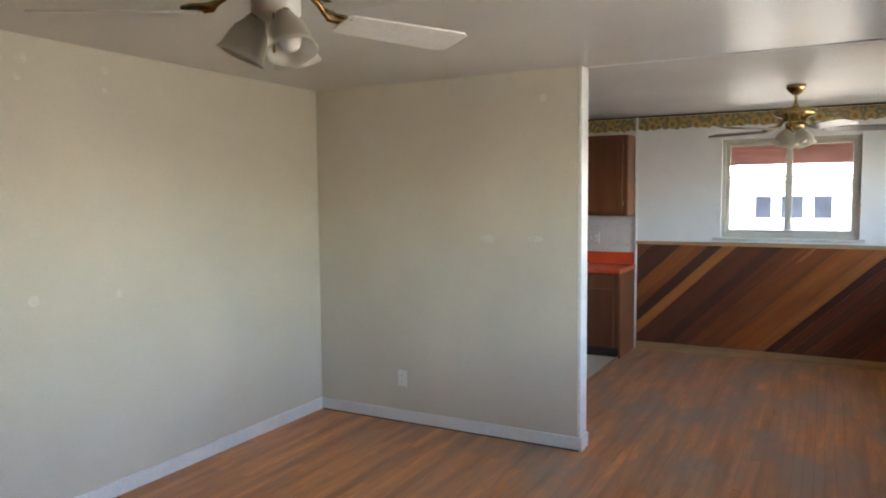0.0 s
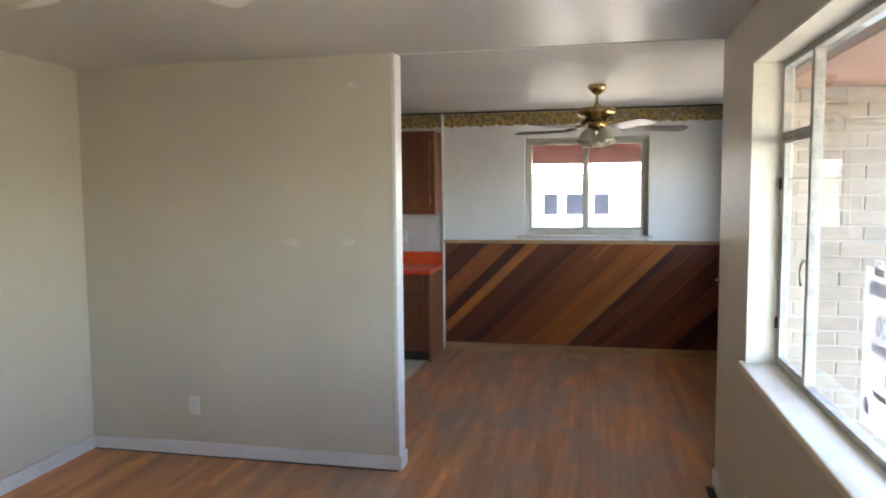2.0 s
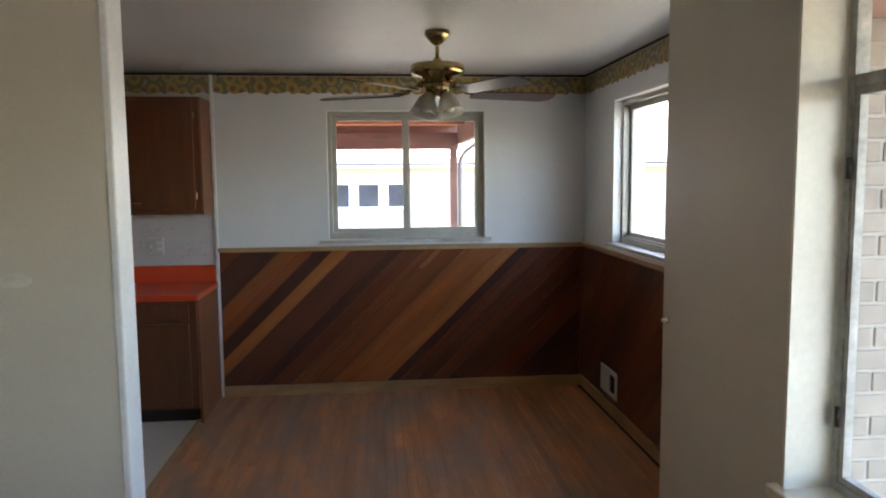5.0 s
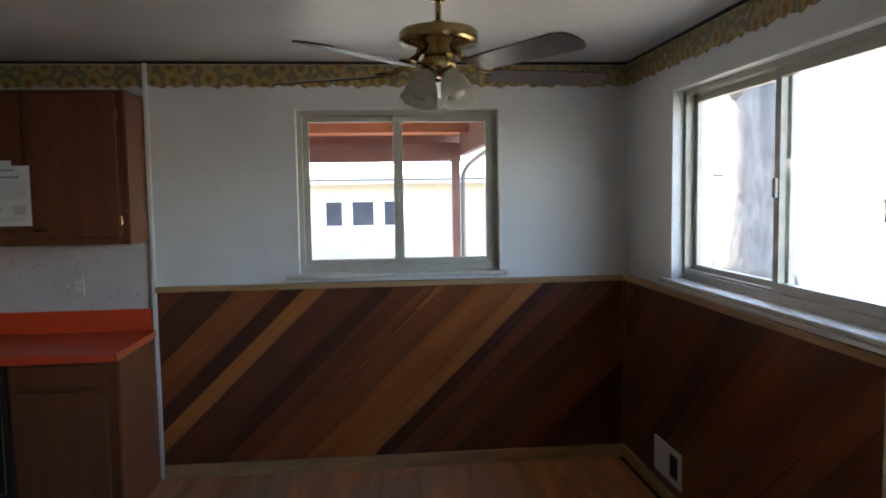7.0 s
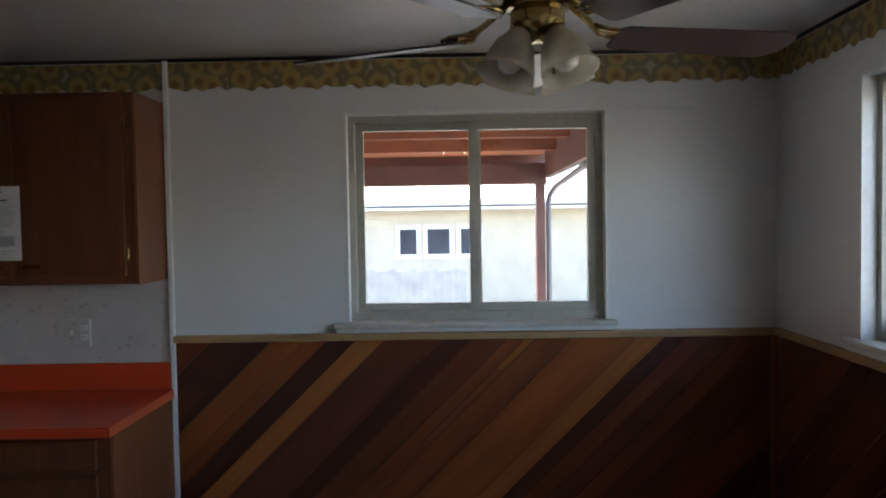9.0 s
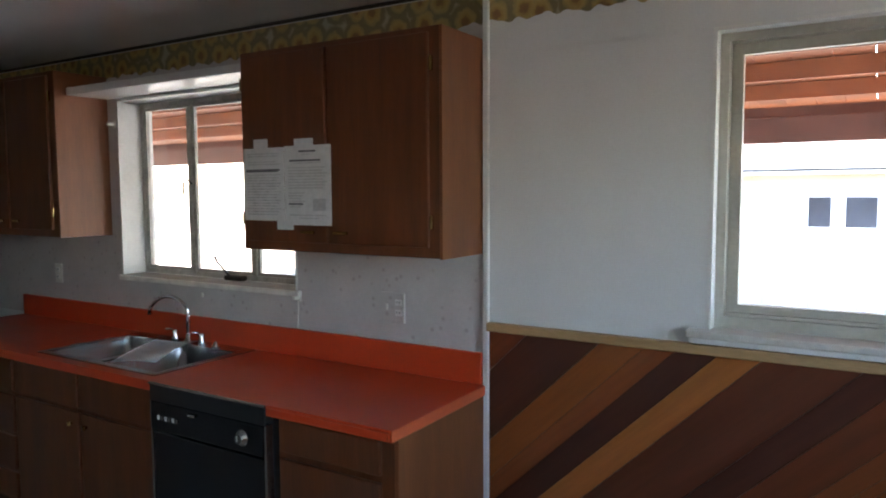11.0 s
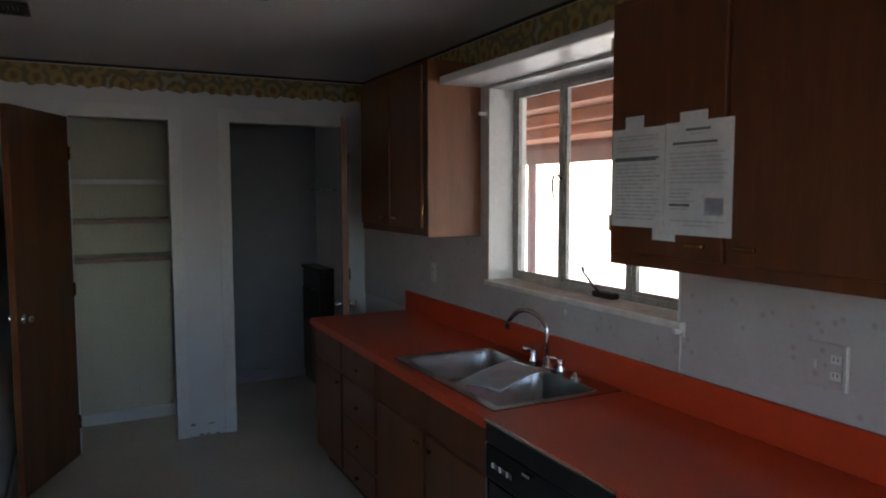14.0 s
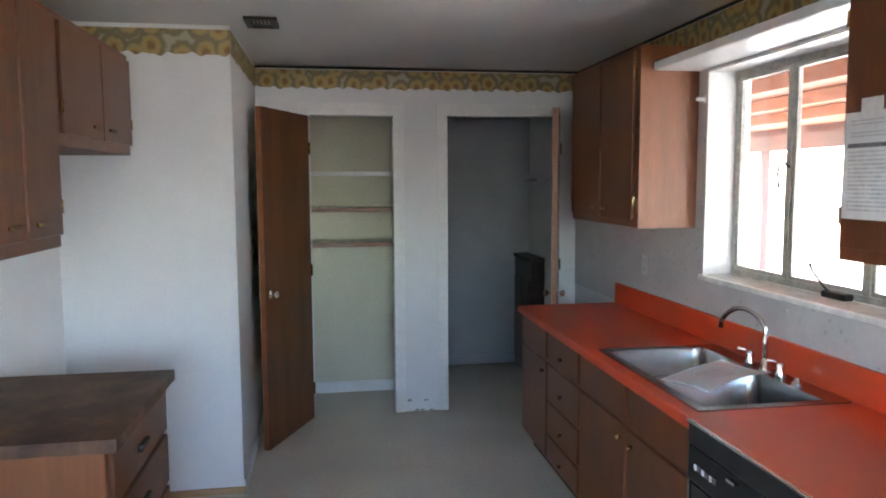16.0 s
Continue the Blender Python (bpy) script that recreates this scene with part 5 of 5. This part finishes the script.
cl = thing("ceiling_light", (-1.38, -1.47, CEIL), "wood-framed fluorescent ceiling light, switched off", "ceiling light")
X0, X1, Y0, Y1 = -1.980, -0.745, -1.80, -1.175
xm = (X0 + X1) / 2
bm = bmesh.new()
grid_solid(bm, (X0, X0 + 0.045, xm - 0.02, xm + 0.02, X1 - 0.045, X1), (Y0, Y0 + 0.045, Y1 - 0.045, Y1), (CEIL - 0.052, CEIL + 0.0115), lambda i, j, k: i in (1, 3) and j == 1)
bmesh.ops.bevel(bm, geom=[e for e in bm.edges if e.is_manifold and e.calc_face_angle() > 0.5], offset=0.004, segments=1, affect="EDGES")
part("frame", bm, M_DARK_WOOD, cl, "dark wooden light frame")
for a, b in ((X0 + 0.046, xm - 0.021), (xm + 0.021, X1 - 0.046)):
    part("diffuser", box(a, b, Y0 + 0.046, Y1 - 0.046, CEIL - 0.030, CEIL - 0.026), M_FROST, cl, "milky plastic diffuser panel")

# sign hung in the living room window, printed on its outer face and showing through
sign = thing("window_sign", (LX + 0.10, -5.0, 1.16), "white paper sign in the window, its print showing through reversed", "sign")
sxp = LX + 0.112
part("sheet", box(sxp - 0.0015, sxp, -5.535, -4.882, 0.952, 1.416), M_SIGN, sign)


def sign_text(body, y, z, size, material):
    cu = bpy.data.curves.new("words", "FONT")
    cu.body, cu.size, cu.align_x = body, size, "LEFT"
    cu.extrude = 0.0004
    tmp = bpy.data.objects.new("words", cu)
    scene.collection.objects.link(tmp)
    dep = bpy.context.evaluated_depsgraph_get()
    me = bpy.data.meshes.new_from_object(tmp.evaluated_get(dep))
    bpy.data.objects.remove(tmp)
    bm = bmesh.new()
    bm.from_mesh(me)
    bpy.data.meshes.remove(me)
    # local x runs along -y seen from outside, so it reads reversed from the room
    moved(bm, Matrix(((0, 0, 1, sxp - 0.0022), (1, 0, 0, y), (0, 1, 0, z), (0, 0, 0, 1))))
    return part("lettering", bm, material, sign)


sign_text("720-975-9700", -5.445, 1.228, 0.083, M_SIGN_INK)
sign_text("720-975-9711", -5.415, 1.098, 0.066, M_SIGN_INK)
for y0, y1, z0, z1, mm in ((-5.42, -5.20, 1.340, 1.378, M_SIGN_INK), (-5.17, -4.92, 1.340, 1.378, M_SIGN_INK), (-5.40, -5.22, 1.180, 1.206, M_SIGN_INK), (-5.19, -4.95, 1.180, 1.206, M_SIGN_INK),
                           (-5.36, -4.98, 1.055, 1.070, M_INK), (-5.52, -5.46, 1.02, 1.30, M_SIGN_RED)):
    part("print_bar", box(sxp - 0.0021, sxp - 0.0016, y0, y1, z0, z1), mm, sign)
bm = prism([(0, 0), (0.045, 0), (0.045, 0.03), (0.0225, 0.048), (0, 0.03)], 0, 0.0006)
part("print_emblem", moved(bm, Matrix(((0, 1, 0, sxp - 0.0022), (1, 0, 0, -4.948), (0, 0, 1, 0.993), (0, 0, 0, 1)))), M_INK, sign, "small house-shaped emblem")

part("tape", box(sxp - 0.0024, sxp - 0.0016, -5.02, -4.955, 1.395, 1.440), M_SIGN, sign, "whitish tape tab")

hook = thing("wall_hook", (LX, -3.11, 1.15), "small bright metal hook on the wall end", "hook")
part("plate", moved(lathe([(0, 0.004), (0.012, 0.004), (0.014, 0), (0, 0)], 16), Matrix.Translation((LX, -3.11, 1.15)) @ Matrix.Rotation(radians(-90), 4, "Y")), M_CHROME, hook)
part("knob", moved(lathe([(0, 0.024), (0.006, 0.022), (0.008, 0.017), (0.005, 0.011), (0.005, 0.0035), (0, 0.0035)], 14), Matrix.Translation((LX, -3.11, 1.15)) @ Matrix.Rotation(radians(-90), 4, "Y")), M_PLASTIC, hook)

# ---- outdoors ----
structure("ground", box(-400, 400, -400, 400, -0.50, -0.30), M_GROUND, "dry pale winter lawn")
structure("patio", box(-12.4, 4.2, T, 5.0, -0.298, -0.16, 0.01), M_CONCRETE, "pale concrete patio slab")
structure("porch_slab", box(LX + T, 5.0, -9.0, JOG - T, -0.298, -0.14, 0.01), M_CONCRETE, "pale concrete front walk")
structure("road", box(26, 34, -200, 200, -0.298, -0.285), M_ROAD, "grey asphalt street")
structure("foundation", box(FAR - 1.5, DX + T, BACK - T, T - 0.001, -0.30, -0.051), M_CONCRETE, "concrete house foundation")

# patio cover: posts, beam, rafters, boards
cover = thing("patio_cover", (-0.5, 2.4, -0.16), "red-brown painted timber patio cover behind the house", "patio cover")
P1 = 4.3
for x in (2.25, -1.3, -4.85, -8.4, -11.9):
    part("post", box(x - 0.05, x + 0.05, P1 - 0.05, P1 + 0.05, -0.16, 2.05, 0.006), M_REDWOOD, cover)
part("beam", box(-12.0, 2.32, P1 - 0.045, P1 + 0.045, 2.051, 2.27, 0.006), M_REDWOOD, cover)
fall = math.tan(radians(2.2))
for y in (T + 0.03, 1.05, 1.85, 2.65, 3.45):
    z = 2.566 - (y - T) * fall
    part("purlin", box(-12.0, 2.299, y - 0.021, y + 0.021, z - 0.120, z - 0.004), M_PURLIN, cover)
for k in range(64):
    x = -11.95 + k * 0.2235
    part("roof_board", moved(box(x, x + 0.2185, 0.0, P1 + 0.15, 0.0, 0.02), Matrix.Translation((0, T + 0.004, 2.566)) @ Matrix.Rotation(radians(-2.2), 4, "X")), M_PURLIN, cover)
part("fascia", box(-12.0, 2.36, P1 + 0.37, P1 + 0.40, 2.24, 2.42), M_REDWOOD, cover)
part("side_fascia", box(2.30, 2.345, T + 0.004, P1 - 0.046, 2.12, 2.42), M_REDWOOD, cover)
gut = thing("rain_gutter", (2.9, 3.9, 2.1), "pale grey metal rain gutter and downspout on the patio cover", "gutter")
part("downspout", tube([(2.40, 2.42, 2.15), (2.40, 2.46, 2.115), (2.40, 2.56, 2.100), (2.40, 4.10, 2.020), (2.39, 4.24, 1.995), (2.36, 4.32, 1.93), (2.345, 4.34, 1.85), (2.345, 4.34, -0.30)], 0.030, 10), M_GUTTER, gut)
part("trough", box(-12.0, 2.36, P1 + 0.401, P1 + 0.50, 2.28, 2.37, 0.01), M_GUTTER, gut)
part("side_trough", box(2.347, 2.430, T + 0.02, P1 + 0.38, 2.135, 2.205, 0.01), M_GUTTER, gut)

# front porch roof over the living room window
porch = thing("porch_roof", (3.4, -5.5, 2.3), "red-brown painted porch ceiling outside the living room window", "porch roof")
part("soffit", box(LX + T + 0.002, 3.25, -9.2, JOG - T - 0.002, 2.135, 2.175), M_SOFFIT, porch)
part("fascia", box(3.251, 3.29, -9.2, JOG - T - 0.002, 2.10, 2.46), M_REDWOOD, porch)
structure("eave", box(DX + T, DX + T + 0.30, JOG - T, T, 2.38, 2.44), M_HOUSE_WHITE, "white roof overhang beside the dining room")
structure("roof", box(-6.0, DX + T + 0.5, BACK - 0.8, T + 0.3, 2.75, 2.85), M_ROOF, "low house roof")

# neighbour's house
ny0 = 12.0
nb = thing("neighbour_house", (-2.5, 15, -0.3), "pale beige neighbouring house with a low roof", "house")
bm = bmesh.new()
xs = (-12.0, 0.17, 0.53, 0.76, 1.24, 1.48, 1.86, 9.0)
grid_solid(bm, xs, (ny0, ny0 + 7.0), (-0.3, 0.96, 1.56, 1.95), lambda i, j, k: False)
part("wall", bm, M_SIDING, nb)
for i in range(14):
    z = 0.02 + i * 0.135
    part("siding_board", moved(box(-12.0, 9.0, -0.012, 0.0, 0, 0.13), Matrix.Translation((0, ny0 - 0.001, z - 0.3))), M_SIDING, nb)
for a, b in ((0.17, 0.53), (0.76, 1.24), (1.48, 1.86)):
    w = part("window", ring_frame(a - 0.09, b + 0.09, 0.90, 1.62, ny0 - 0.05, ny0 - 0.014, 0.09, 0), M_HOUSE_WHITE, nb)
    part("pane", box(a, b, ny0 - 0.030, ny0 - 0.020, 0.99, 1.53), M_DARK_PANE, w)
part("fascia", box(-12.5, 9.6, ny0 - 0.62, ny0 - 0.58, 1.93, 2.13), M_HOUSE_WHITE, nb)
# Solid dark strip standing in for the shadow under the eave.
part("eave_gutter", box(-12.5, 9.6, ny0 - 0.66, ny0 - 0.625, 1.985, 2.02), M_DARK_METAL, nb, "thin dark strip for the eave's shadow line")
part("soffit", box(-12.5, 9.6, ny0 - 0.579, ny0 - 0.014, 1.95, 1.98), M_HOUSE_WHITE, nb)
bm = bmesh.new()
vs = [bm.verts.new(p) for p in ((-12.6, ny0 - 0.65, 2.13), (9.7, ny0 - 0.65, 2.13), (9.7, ny0 + 3.6, 3.6), (-12.6, ny0 + 3.6, 3.6), (-12.6, ny0 + 7.8, 2.13), (9.7, ny0 + 7.8, 2.13))]
for f in ((0, 1, 2, 3), (3, 2, 5, 4), (0, 3, 4), (1, 5, 2)):
    bm.faces.new([vs[i] for i in f])
part("roof", bm, M_ROOF, nb)
# fence between the houses
fence = thing("garden_fence", (-2.0, 9.0, -0.3), "pale wooden board fence with a ragged top", "fence")
M_FENCE = mat("weathered_white_fence", (0.36, 0.355, 0.34), 0.8, vary=0.15, scale=4, grain=20, bump=0.2)
for i in range(70):
    x = -7.0 + i * 0.122
    part("board", box(x, x + 0.116, 9.0, 9.02, -0.3, 0.82 + 0.02 * ((i * 7) % 3), 0.0), M_FENCE, fence)
for z in (0.0, 0.6):
    part("rail", box(-7.0, 1.55, 9.021, 9.06, z, z + 0.09), M_FENCE, fence)

# street side: tree, pole, fence posts, brush, conifers
def tree(x, y, r, h, label, seed):
    rnd = random.Random(seed)
    t = thing("tree", (x, y, -0.3), label, "tree", "street trees")
    bm = tube([(x, y, -0.35), (x, y + 0.02, 0.3), (x + 0.05, y - 0.03, 1.6), (x + 0.02, y, 3.0), (x - 0.1, y + 0.1, h * 0.5)], [r * 1.35, r * 1.05, r * 0.95, r, r * 0.75], 20)
    for v in bm.verts:
        v.co += Vector((noise.noise(v.co * 2.2), noise.noise(v.co * 2.2 + Vector((9, 0, 0))), 0)) * r * 0.22
    part("trunk", bm, M_BARK, t)
    for i in range(7):
        a, z = rnd.uniform(0, 6.28), rnd.uniform(2.6, h * 0.5)
        p = Vector((x, y, z))
        pts, rs = [p.copy()], [r * 0.42]
        d = Vector((math.cos(a), math.sin(a), 0.9)).normalized()
        for k in range(5):
            p = p + d * rnd.uniform(0.7, 1.1)
            d = (d + Vector((rnd.uniform(-.35, .35), rnd.uniform(-.35, .35), 0.1))).normalized()
            pts.append(p.copy())
            rs.append(r * 0.42 * (0.72 ** (k + 1)))
        limb = part("limb", tube(pts, rs, 8), M_BARK, t)
        for q in range(8):
            s = pts[rnd.randint(1, 5)]
            e = s + Vector((rnd.uniform(-1, 1), rnd.uniform(-1, 1), rnd.uniform(0.1, 1))) * 1.1
            part("twig", tube([s, (s + e) / 2 + Vector((0, 0, 0.1)), e], [0.03, 0.018, 0.006], 5), M_BARK, limb)
    return t


tree(8.6, 8.9, 0.62, 9.0, "thick pale-barked bare street tree", 4)
tree(-6.5, 9.6, 0.30, 7.0, "slim bare tree behind the fence", 7)


def pole(x, y, h, label):
    p = thing("street_pole", (x, y, -0.3), label, "pole", "street poles")
    part("shaft", tube([(x, y, -0.3), (x, y, h)], [0.10, 0.07], 10), M_DARK_METAL, p)
    part("cap", lathe([(0, h + 0.25), (0.14, h + 0.2), (0.18, h), (0, h)], 12, (x, y, 0)), M_DARK_METAL, p)
    return p


for x, y, h in ((30, 33.4, 3.0), (45, 33, 2.0), (45, 42, 2.2)):
    pole(x, y, h, "thin street pole far across the road")


def brush(x, y, r, h, label, material, name="bush"):
    rnd = random.Random(int(x * 10))
    b = thing(name, (x, y, -0.3), label, name, "far plants")
    bm = bmesh.new()
    for i in range(420):
        a, e, q = rnd.uniform(0, 6.28), rnd.uniform(0, 1), rnd.uniform(0.35, 1)
        c = Vector((x + r * q * math.cos(a) * math.sqrt(1 - e * e * 0.8), y + r * q * math.sin(a) * math.sqrt(1 - e * e * 0.8), -0.3 + h * e * q + 0.05))
        d = Vector((rnd.uniform(-1, 1), rnd.uniform(-1, 1), rnd.uniform(0, 1))) * 0.22 * r
        s = d.cross(Vector((0.3, 0.5, 1))).normalized() * 0.06 * r
        bm.faces.new([bm.verts.new(p) for p in (c - s, c + s, c + d + s * 0.3, c + d - s * 0.3)])
    part("crown", bm, material, b)
    part("stem", tube([(x, y, -0.32), (x, y, h * 0.4)], [0.09 * r, 0.03 * r], 6), M_BARK, b)
    return b


brush(26.0, 20.5, 1.5, 2.0, "round bare reddish bush by the street", M_BUSH)
brush(48.0, 45.0, 1.6, 4.2, "dark conifer far across the street", M_PINE, "conifer")
brush(52.0, 60.0, 2.0, 4.0, "dark conifer far across the street", M_PINE, "conifer")
brush(46.0, 34.0, 1.4, 3.6, "dark conifer far across the street", M_PINE, "conifer")
far = thing("far_building", (60, 40, -0.3), "long pale low building far across the street", "building")
part("wall", box(62, 70, 10, 62, -0.3, 2.6), M_HOUSE_WHITE, far)
part("roof", box(61.4, 70.6, 9.5, 62.5, 2.601, 2.9), M_ROOF, far)
for i in range(8):
    part("window", box(61.93, 61.99, 14 + i * 6, 16 + i * 6, 0.9, 1.9), M_DARK_PANE, far)

# ---- panelling: diagonal boards ----
def clip(poly, a, b, c):
    """Keep the part of a polygon where a*u + b*z <= c."""
    out = []
    for i in range(len(poly)):
        p, q = poly[i], poly[(i + 1) % len(poly)]
        dp, dq = a * p[0] + b * p[1] - c, a * q[0] + b * q[1] - c
        if dp <= 0:
            out.append(p)
        if dp * dq < 0:
            s = dp / (dp - dq)
            out.append((p[0] + (q[0] - p[0]) * s, p[1] + (q[1] - p[1]) * s))
    return out


SLOPE = 0.98


def board(parent, t0, t1, U0, U1, z0, z1, wood, place, cut=None, woods=M_BOARD):
    """A board between the slanted lines that meet the top edge z1 at t0 and t1."""
    poly = [(U0, z0), (U1, z0), (U1, z1), (U0, z1)]
    g = 0.0014
    # line: u = t + (z - z1) / SLOPE
    poly = clip(poly, 1, -1 / SLOPE, t1 - z1 / SLOPE - g)
    poly = clip(poly, -1, 1 / SLOPE, -(t0 - z1 / SLOPE) - g)
    if cut:
        poly = clip(poly, 0, cut[0], cut[0] * cut[1] - 0.0008)
    if len(poly) < 3:
        return None
    area = abs(sum(poly[i][0] * poly[(i + 1) % len(poly)][1] - poly[(i + 1) % len(poly)][0] * poly[i][1] for i in range(len(poly)))) / 2
    if area < 2e-4:
        return None
    bm = prism(poly, -0.013 - random.uniform(0, 0.0015), -0.002)
    return part("board", moved(bm, place), woods[wood], parent)


wains = structure("panelling_rear", box(0.011, DX - 0.001, -0.0018, -0.0002, 0.0, 1.12), M_SEAM, "diagonal stained cedar board panelling on the rear wall")
cuts = (-0.10, 0.17, 0.455, 0.615, 0.72, 0.855, 0.99, 1.27, 1.40, 1.565, 1.65, 1.695, 1.875, 2.17, 2.295, 2.395, 2.51, 2.64, 2.76, 2.92, 3.05, 3.28, 3.45, 3.70, 4.0)
woods = "RXNMXLDXRMSMNLXRDRDDRXDX"
for i, wd in enumerate(woods):
    edge = (cuts[i], cuts[i + 1], 0.012, DX - 0.036, 0.084, 1.107)
    if wd == "S":
        # a short pale piece above a darker length
        board(wains, *edge, "L", Matrix(), (-1, 0.965))
        board(wains, *edge, "M", Matrix(), (1, 0.965))
    else:
        board(wains, *edge, wd, Matrix())
wside = structure("panelling_side", box(DX - 0.0018, DX - 0.0002, JOG, -0.002, 0.0, 1.12), M_SEAM, "diagonal stained cedar board panelling on the side wall")
rnd = random.Random(11)
u = -1.2
seq = "DDRDXDRDDRDDDRXDRMRDRMDDRDRR"
k = 0
while u < 3.3:
    w = rnd.choice((0.13, 0.15, 0.19, 0.21))
    board(wside, u + 0.034, u + w + 0.034, 0.036, -JOG, 0.084, 1.111, seq[k % len(seq)], side, None, M_BOARD_SIDE)
    u += w
    k += 1

# ---- brick outside the jog ----
jb = structure("brick_wall", box(LX + 0.168, DX + T, JOG - T + 0.012, JOG - 0.131, -0.30, 2.42), M_MORTAR, "buff brick outer face of the dining room projection")
bh, bl, gap = 0.0645, 0.196, 0.0115
me_full = bpy.data.meshes.new("brick")
b0 = box(0, bl, 0, 0.012, 0, bh, 0.003, 1)
b0.to_mesh(me_full)
b0.free()
me_full.materials.append(M_BRICK)
me_half = bpy.data.meshes.new("brick_half")
b0 = box(0, (bl - gap) / 2, 0, 0.012, 0, bh, 0.003, 1)
b0.to_mesh(me_half)
b0.free()
me_half.materials.append(M_BRICK)
for r in range(35):
    z = -0.29 + r * (bh + gap)
    x = LX + T + 0.002 + (0 if r % 2 == 0 else -(bl + gap) / 2)
    while x < DX + T - 0.05:
        full = x >= LX + T and x + bl <= DX + T + 0.01
        half_x = x if x >= LX + T else x + (bl + gap) / 2
        if full or half_x + (bl - gap) / 2 <= DX + T + 0.01:
            ob = new("brick", me_full if full else me_half)
            ob.parent = jb
            ob.location = (x if full else half_x, JOG - T + 0.005, z)
        x += bl + gap

# ---- oak strip floor ----
SW, LEN = 0.0572, 0.86
floor = structure("floor", box(LEFT + 0.001, DX - 0.001, BACK + 0.001, -0.001, -0.0059, -0.0040), M_SEAM, "worn honey-brown oak strip floor")
kinds = []
for L in (0.62, 0.86, 1.15):
    me = bpy.data.meshes.new("floor_strip")
    b0 = bmesh.new()
    grid_solid(b0, (0.0005, SW - 0.0005), (0.0005, L - 0.0007), (-0.0039, 0.0), lambda i, j, k: False)
    b0.to_mesh(me)
    b0.free()
    me.materials.append(M_OAK)
    kinds.append((L, me))
rnd = random.Random(5)
rest = bmesh.new()
made = 0
col = 0
x = LEFT + 0.002
while x + SW < DX:
    y = BACK + rnd.uniform(-0.8, 0)
    while y < -0.002:
        L, me = rnd.choice(kinds)
        y0, y1 = max(y, BACK + 0.002), min(y + L, -0.002)
        in_kitchen = x < -0.03 and y1 > DIV1
        if in_kitchen and x + SW < -0.03 and y0 > DIV0:
            y += L
            continue
        if x + SW * 0.5 < -0.045 and y1 > DIV0 + 0.05:
            y1 = min(y1, DIV0 + 0.05)
        if x + SW > LX and y0 < JOG:
            y0 = max(y0, JOG - 0.05)
        if y1 - y0 < 0.03:
            y += L
            continue
        near = -6.2 < y0 < -1.6 and -0.2 < x < 2.1 and made < 300
        if near and abs(y1 - y0 - L) < 1e-6:
            ob = new("floor_strip", me)
            ob.parent = floor
            ob.location = (x, y0, 0)
            made += 1
        else:
            grid_solid(rest, (x + 0.0005, x + SW - 0.0005), (y0 + 0.0005, y1 - 0.0007), (-0.0039, 0.0), lambda i, j, k: False)
        y += L
    x += SW
ob = part("floor_strips", rest, M_OAK, floor)
tagged(ob, kind="stuff")
